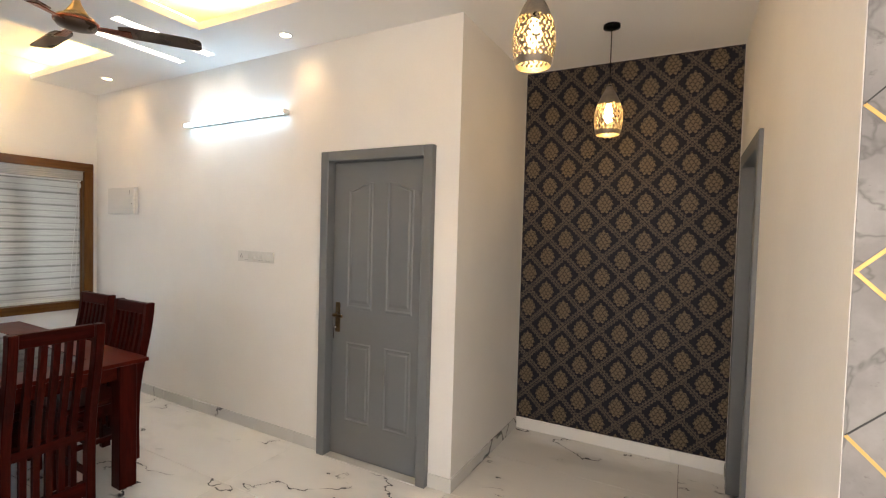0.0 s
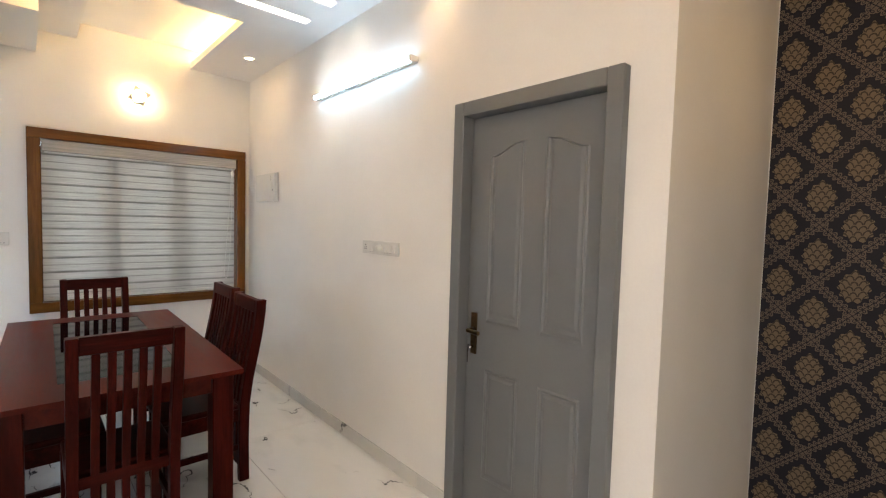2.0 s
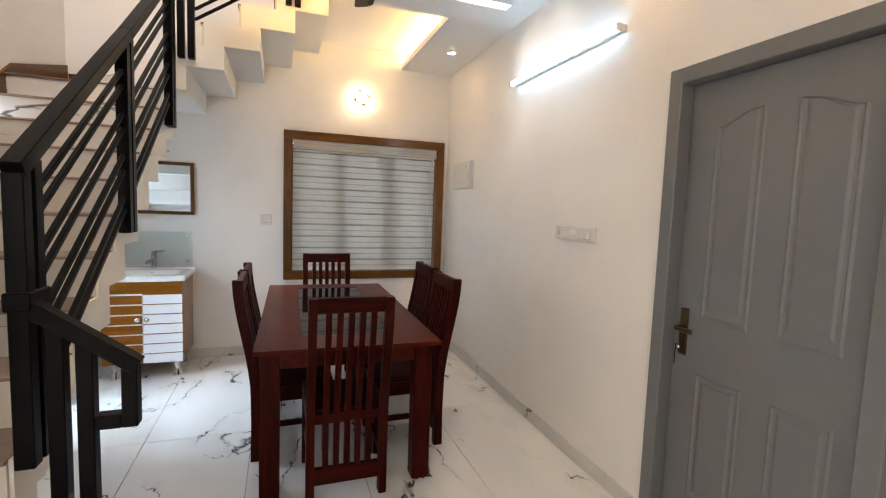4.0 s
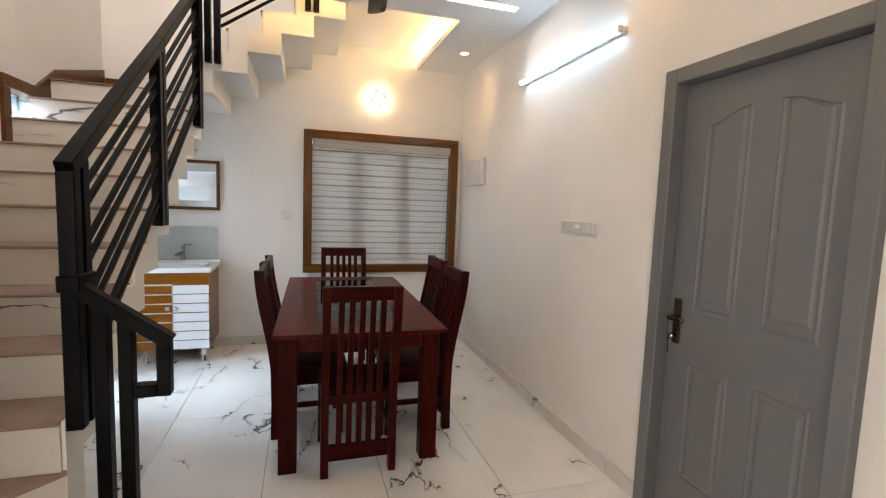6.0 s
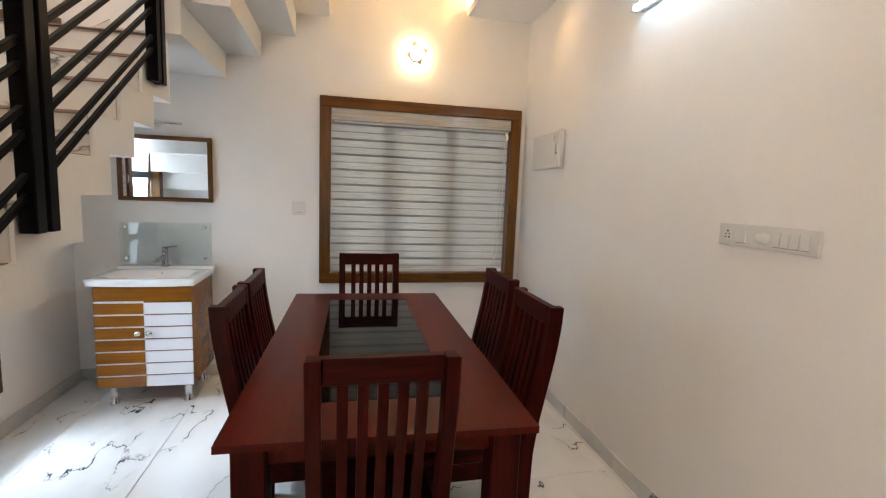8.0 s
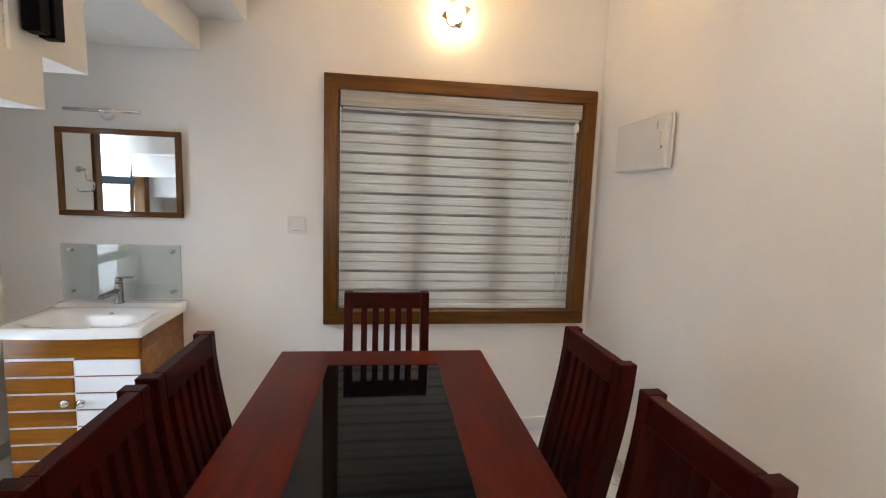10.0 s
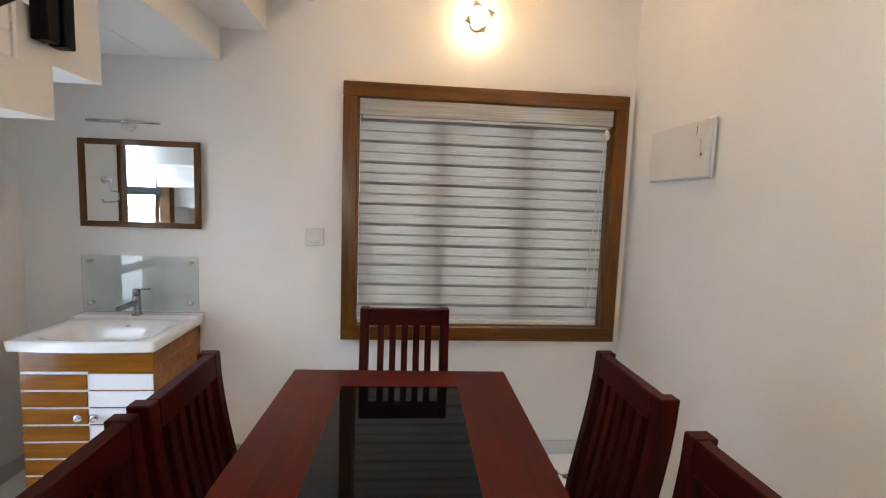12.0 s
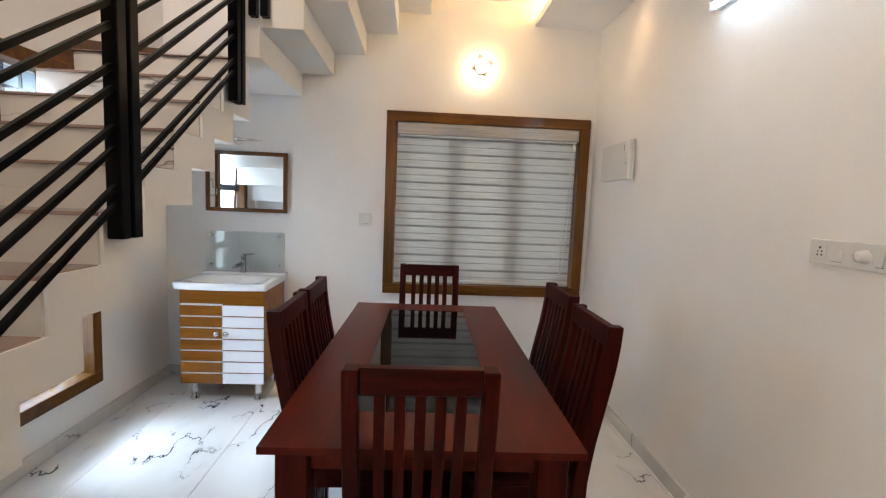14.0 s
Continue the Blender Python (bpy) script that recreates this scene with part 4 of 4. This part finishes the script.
TAPM = mottled("tap_steel", (0.30, 0.30, 0.31), (0.38, 0.38, 0.39), 6, 0.18, 0.0, metal=1.0)
tap = thing("tap", "chrome single-lever mixer tap on the basin", "tap", (bx0 + vx + 0.075, -0.235, 0.874))
part("body", lathe(bmesh.new(), [(0.026, 0.0), (0.026, 0.008), (0.020, 0.014), (0.020, 0.10), (0.017, 0.112)], (0, 0, 0), 18), TAPM, tap)
part("spout", bar(bmesh.new(), (0.0, 0.0, 0.075), (0.125, -0.03, 0.055), 0.03, 0.024, 0.006), TAPM, tap)
lv = bmesh.new()
lathe(lv, [(0.019, 0.113), (0.020, 0.135), (0.012, 0.144)], (0, 0, 0), 16)
bar(lv, (-0.005, 0.0, 0.140), (0.03, 0.085, 0.150), 0.022, 0.009, 0.003)
part("lever", lv, TAPM, tap)

mir = thing("wall_mirror", "wall mirror in a brown wooden frame above the basin", "mirror", (XW + 0.007, -0.235, 1.58), -1.2)
frame_parts(mir, "frame_board", "x", 0.001, 0.024, (-0.315, 0.315), (-0.235, 0.235), 0.030, TEAK, TEAK_Z, 0.003)
MIRROR = material("mirror", (0.90, 0.92, 0.91), 0.01, 1.0)
part("mirror_glass", boxed(0.002, 0.014, -0.286, 0.286, -0.206, 0.206), MIRROR, mir, "clear mirror glass")
ml = thing("mirror_light", "unlit slim chrome mirror light", "lamp", (XW, -0.29, 1.895))
bm = lathe(bmesh.new(), [(0.02, 0.001), (0.036, 0.006), (0.036, 0.020), (0.024, 0.028)], (0, 0.0, 0), 24, "x")
part("base", bm, PLASTIC, ml)
bm = bmesh.new()
rod(bm, (0.028, 0, 0.004), (0.06, 0, 0.008), 0.008, 10)
rod(bm, (0.06, -0.185, 0.008), (0.06, 0.185, 0.008), 0.009, 12)
part("tube", bm, CHROME, ml)
sp = thing("glass_splashback", "clear glass splashback on four steel studs", "splashback", (XW, -0.245, 1.04))
pane = part("pane", boxed(0.022, 0.028, -0.305, 0.305, -0.15, 0.15, bevel=0.001), GLASS, sp)
pane.visible_shadow = False
for y in (-0.262, 0.262):
    for z in (-0.115, 0.115):
        part("stud", lathe(bmesh.new(), [(0.008, 0.0), (0.008, 0.0215), (0.012, 0.0285), (0.012, 0.04), (0.004, 0.042)], (0, y, z), 14, "x"), CHROME, sp)


# ---- plates on the walls ----
def plate(name, label, at, turn, w, h, cells):
    """A switch plate that faces -y before its turn; cells: (x, width, kind)."""
    t = thing(name, label, "switch", at, turn)
    part("plate", boxed(-w / 2, w / 2, -0.014, -0.0005, -h / 2, h / 2, bevel=0.005, segs=2), PLASTIC, t)
    for x, cw, kind in cells:
        if kind == "knob":
            part("regulator_knob", lathe(bmesh.new(), [(0.006, -0.040), (0.017, -0.038), (0.021, -0.015), (0.021, -0.014)], (x, 0, 0), 18, "y"), PLASTIC, t)
        elif kind == "socket":
            part("socket", boxed(x - cw / 2, x + cw / 2, -0.0165, -0.0135, -h * 0.3, h * 0.3, bevel=0.001), PLASTIC, t)
            for dx, dz, r in ((0, 0.014, 0.0042), (-0.008, 0.002, 0.003), (0.008, 0.002, 0.003), (-0.008, -0.010, 0.0034), (0.008, -0.010, 0.0034)):
                part("hole", lathe(bmesh.new(), [(r, -0.0172), (r, -0.0164)], (x + dx, 0, dz), 10, "y"), DARK, t)
        else:
            bm = prism(bmesh.new(), [(-0.0138, -h * 0.3), (-0.0200, -h * 0.3), (-0.0155, h * 0.3), (-0.0138, h * 0.3)], "x", x - cw / 2, x + cw / 2)
            part("rocker", bm, PLASTIC, t)
            part("gap", boxed(x - cw / 2, x + cw / 2, -0.0146, -0.0142, -h * 0.3 - 0.002, -h * 0.3 - 0.0002), DARK, t)
    return t


plate("switch_board", "long white switch plate with socket, regulator and switches", (-2.945, yd(-2.945), 1.362), -0.83, 0.40, 0.085, [(-0.155, 0.05, "socket"), (-0.095, 0.044, "rocker"), (0.005, 0, "knob"), (0.052, 0.026, "rocker"), (0.085, 0.03, "rocker"), (0.12, 0.03, "rocker"), (0.155, 0.03, "rocker")])
plate("light_switch", "single white light switch", (XW, 0.69, 1.32), 90, 0.10, 0.10, [(0, 0.05, "rocker")])
plate("wall_socket", "white wall socket with a switch under the stair", (-5.055, YL, 1.325), 180, 0.16, 0.085, [(0.035, 0.045, "rocker"), (-0.035, 0.045, "socket")])
db = thing("distribution_box", "cream electrical distribution box with a flat cover", "electrical box", (-4.822, yd(-4.822) - 0.004, 1.81), -2.2)
part("case", boxed(-0.245, 0.245, -0.014, -0.0005, -0.130, 0.130, bevel=0.003), PLASTIC, db)
part("cover", boxed(-0.241, 0.241, -0.040, -0.0145, -0.126, 0.126, bevel=0.007, segs=2), PLASTIC, db)
part("catch", boxed(0.178, 0.205, -0.047, -0.0405, -0.035, 0.045, bevel=0.003), PLASTIC, db)
part("catch_slot", boxed(0.165, 0.168, -0.0412, -0.0402, 0.06, 0.10), DARK, db)
part("catch_slot", boxed(0.205, 0.215, -0.0412, -0.0402, -0.032, -0.02), DARK, db)

# ---- lamps ----
tube = thing("tube_light", "lit white LED tube light on the wall", "lamp", (-3.205, yd(-3.205), 2.438), -0.83)
part("batten", boxed(-0.60, 0.60, -0.032, -0.0005, -0.014, 0.018, bevel=0.004), PLASTIC, tube)
part("tube", rod(bmesh.new(), (-0.585, -0.048, 0.0), (0.585, -0.048, 0.0), 0.0145, 14), emitter("tube_glow", (0.50, 0.76, 1.0), 16), tube, "glowing cool white tube")
for s in (-1, 1):
    part("end_cap", boxed(s * 0.588, s * 0.605, -0.066, -0.0325, -0.018, 0.018, bevel=0.003), PLASTIC, tube)
part("clip", boxed(-0.02, 0.02, -0.03, -0.004, 0.019, 0.034, bevel=0.003), PLASTIC, tube)

STEEL = mottled("lamp_fin", (0.20, 0.18, 0.14), (0.27, 0.245, 0.19), 8, 0.5, 0.0)
wl = thing("wall_lamp", "lit square metal wall lamp with twisted corners", "lamp", (XW, 1.57, 2.54))
part("backplate", lathe(bmesh.new(), [(0.045, 0.0005), (0.045, 0.02), (0.03, 0.03)], (0, 0, 0), 20, "x"), PLASTIC, wl)
part("bulb", lathe(bmesh.new(), [(0.012, 0.031), (0.036, 0.036), (0.042, 0.055), (0.036, 0.075), (0.01, 0.08)], (0, 0, 0), 24, "x"), emitter("lamp_glow", (1.0, 0.74, 0.42), 80), wl, "glowing warm bulb")
for k in range(4):
    an = radians(18 + 90 * k)
    bm = bmesh.new()
    rim = [(0.057 * math.cos(an + s), 0.057 * math.sin(an + s)) for s in (-0.68, -0.5, -0.3, -0.1, 0.1, 0.3, 0.5, 0.68)]
    prism(bm, rim + [(0.090 * math.cos(an), 0.090 * math.sin(an))], "x", 0.100, 0.104)
    part("corner_fin", bm, STEEL, wl)
    rod_bm = rod(bmesh.new(), (0.02, 0.04 * math.cos(an), 0.04 * math.sin(an)), (0.0995, 0.066 * math.cos(an), 0.066 * math.sin(an)), 0.003, 6)
    part("stay", rod_bm, CHROME, wl)

step = thing("step_light", "small lit warm white step light above the corner tread", "lamp", (XW, -0.43, 2.61))
part("housing", boxed(0.0005, 0.014, -0.060, 0.060, -0.036, 0.036, bevel=0.004), PLASTIC, step)
part("diffuser", boxed(0.0145, 0.020, -0.050, 0.050, -0.026, 0.026, bevel=0.002), emitter("step_glow", (1.0, 0.90, 0.74), 7), step, "glowing warm white diffuser")
SPOTG = emitter("downlight_glow", (1.0, 0.78, 0.50), 30)
for x, y in ((-2.43, 2.27), (-4.645, 2.27)):
    dl = thing("downlight", "small round lit ceiling downlight", "lamp", (x, y, H), group="ceiling downlights")
    part("ring", lathe(bmesh.new(), [(0.046, -0.0005), (0.046, -0.005), (0.037, -0.008), (0.034, -0.003)], (0, 0, 0), 28), PLASTIC, dl)
    part("diffuser", lathe(bmesh.new(), [(0.0335, -0.002), (0.0335, -0.005), (0.025, -0.007)], (0, 0, 0), 24), SPOTG, dl, "glowing warm diffuser")
COVE = emitter("cove_glow", (1.0, 0.60, 0.20), 74)
for nm, args in (("cove_strip", (XW + 0.02, -3.95, 2.015, 2.03)), ("cove_strip", (-3.935, -3.92, 0.35, 1.985)), ("cove_strip", (-2.90, -0.92, 2.005, 2.02)), ("cove_strip", (-2.955, -2.94, 0.25, 1.955))):
    st = thing(nm, "glowing warm LED strip hidden in the ceiling tray", "lamp", ((args[0] + args[1]) / 2, (args[2] + args[3]) / 2, H + 0.052), group="cove strips")
    ax, ay = (args[1] - args[0]) / 2, (args[3] - args[2]) / 2
    part("strip", boxed(-ax, ax, -ay, ay, 0, 0.012), COVE, st)
SLOTG = emitter("slot_glow", (1.0, 0.90, 0.76), 62)
for a, b, c, d in SLOTS:
    st = thing("slot_light", "thin white LED strip inside a ceiling slot", "lamp", ((a + b) / 2, (c + d) / 2, H + 0.062), group="slot lights")
    part("panel", boxed(-0.012, 0.012, -(d - c) / 2 + 0.0095, (d - c) / 2 - 0.0095, 0, 0.008), SLOTG, st)

METAL = mottled("dark_bronze", (0.13, 0.11, 0.09), (0.24, 0.20, 0.15), 18, 0.45, 0.15, metal=0.4)
BULB = emitter("bulb_glow", (1.0, 0.60, 0.20), 110)


def pendant(x, y, zb):
    t = thing("pendant_lamp", "lit pendant lamp with a pierced dark metal shade", "lamp", (x, y, zb), group="pendant lamps")
    part("canopy", lathe(bmesh.new(), [(0.05, H - zb - 0.0005), (0.05, H - zb - 0.018), (0.02, H - zb - 0.026)], (0, 0, 0), 24), BLACK, t)
    part("cord", rod(bmesh.new(), (0, 0, 0.30), (0, 0, H - zb - 0.02), 0.003, 6), BLACK, t)
    prof = [(0.068, 0.0), (0.078, 0.03), (0.084, 0.07), (0.085, 0.11), (0.080, 0.15), (0.068, 0.19), (0.048, 0.235), (0.022, 0.28), (0.010, 0.31)]

    def radius(z):
        for (r0, z0), (r1, z1) in zip(prof, prof[1:]):
            if z <= z1:
                f = (z - z0) / (z1 - z0)
                return r0 + (r1 - r0) * f
        return prof[-1][0]
    bm = bmesh.new()
    N, M = 96, 62
    vs = [[bm.verts.new((radius(0.31 * j / M) * math.cos(k * math.tau / N), radius(0.31 * j / M) * math.sin(k * math.tau / N), 0.31 * j / M)) for k in range(N)] for j in range(M + 1)]
    for j in range(M):
        for k in range(N):
            wave = round(1.2 * math.sin(j * 0.95))
            hole = 5 <= j <= 36 and (k + wave) % 4 < 2 and (j + 5 * (((k + wave) % N) // 4)) % 14 > 1
            if not hole:
                bm.faces.new((vs[j][k], vs[j][(k + 1) % N], vs[j + 1][(k + 1) % N], vs[j + 1][k])).smooth = True
    sh = part("shade", bm, METAL, t, "pierced dark metal shade")
    part("holder", rod(bmesh.new(), (0, 0, 0.19), (0, 0, 0.30), 0.016, 12), BLACK, t)
    part("bulb", lathe(bmesh.new(), [(0.004, 0.075), (0.02, 0.085), (0.028, 0.11), (0.026, 0.14), (0.014, 0.175), (0.013, 0.19)], (0, 0, 0), 18), BULB, t, "glowing warm bulb")


pendant(-0.45, 3.01, 2.22)
pendant(-0.562, 1.81, 2.258)

# ---- ceiling fan ----
fan = thing("ceiling_fan", "brown and copper three-blade ceiling fan at rest", "fan", (-2.66, 1.17, 2.56))
FANB = mottled("fan_brown", (0.045, 0.028, 0.018), (0.07, 0.045, 0.03), 6, 0.28, 0.0, metal=0.3)
COPPER = mottled("fan_copper", (0.30, 0.09, 0.05), (0.38, 0.13, 0.07), 8, 0.22, 0.0, metal=0.9)
part("rod", rod(bmesh.new(), (0, 0, 0.04), (0, 0, H + 0.17 - 2.56), 0.012, 12), FANB, fan)
part("canopy", lathe(bmesh.new(), [(0.012, 0.115), (0.022, 0.085), (0.042, 0.05), (0.056, 0.0305)], (0, 0, 0), 24), mottled("fan_gold", (0.25, 0.18, 0.09), (0.32, 0.24, 0.12), 8, 0.3, 0.0, metal=0.8), fan)
part("motor", lathe(bmesh.new(), [(0.05, 0.030), (0.078, 0.02), (0.090, 0.0), (0.080, -0.022), (0.04, -0.034), (0.01, -0.036)], (0, 0, 0), 32), FANB, fan)
part("trim_ring", lathe(bmesh.new(), [(0.0905, 0.006), (0.0935, 0.003), (0.0935, -0.004), (0.0895, -0.007)], (0, 0, 0), 32), COPPER, fan, "copper ring")
for k in range(3):
    an = 54 + 120 * k
    m = pose(0, 0, 0, 0, 0, an) @ Matrix.Diagonal((0.90, 0.88, 1, 1)) @ pose(0, 0, -0.008, -10, 0, 0)
    bm = prism(bmesh.new(), [(0.19, -0.045), (0.24, -0.06), (0.50, -0.066), (0.575, -0.062), (0.592, -0.05), (0.60, -0.03), (0.60, 0.028), (0.592, 0.044), (0.575, 0.051), (0.24, 0.05), (0.19, 0.04)], "z", -0.003, 0.003)
    bm.transform(m)
    bl = part("blade", bm, FANB, fan)
    bm = prism(bmesh.new(), [(0.09, -0.02), (0.17, -0.022), (0.25, -0.03), (0.25, 0.03), (0.17, 0.022), (0.09, 0.02)], "z", -0.009, -0.0035)
    bm.transform(m)
    part("blade_iron", bm, COPPER, bl, "copper blade iron")

# ---- floor tiles ----
floor = structure("floor", boxed(XW, XE, YS, YR, -0.019, -0.008), GROUT, "white marble-look polished floor tiles with dark veins")
TW, TH, J = 1.247, 0.609, 0.0015
shared = {}
for i in range(-5, 4):
    for j in range(-8, 6):
        x0, x1 = max(0.021 + i * TW + J, XW), min(0.021 + (i + 1) * TW - J, XE)
        y0, y1 = max(0.042 + j * TH + J, YS), min(0.042 + (j + 1) * TH - J, YR)
        if x1 <= XC + 0.1:
            y1 = min(y1, YD + 0.05)
        if x0 >= XR:
            y1 = min(y1, YG)
        if x1 <= XP + 0.1:
            y0 = max(y0, YL)
        if x1 - x0 < 0.02 or y1 - y0 < 0.02 or (x1 < XP and y1 < YL) or (x1 < XC - 0.05 and y0 > YD + 0.02) or (x0 > XR + T and y0 > YG + T):
            continue
        key = (round(x1 - x0, 4), round(y1 - y0, 4))
        if key not in shared:
            shared[key] = mesh_of("tile", boxed(0, key[0], 0, key[1], -0.0075, 0.0, bevel=0.0008), TILE)
        ob = new("tile", shared[key])
        ob.parent = floor
        ob.location = (x0, y0, 0)
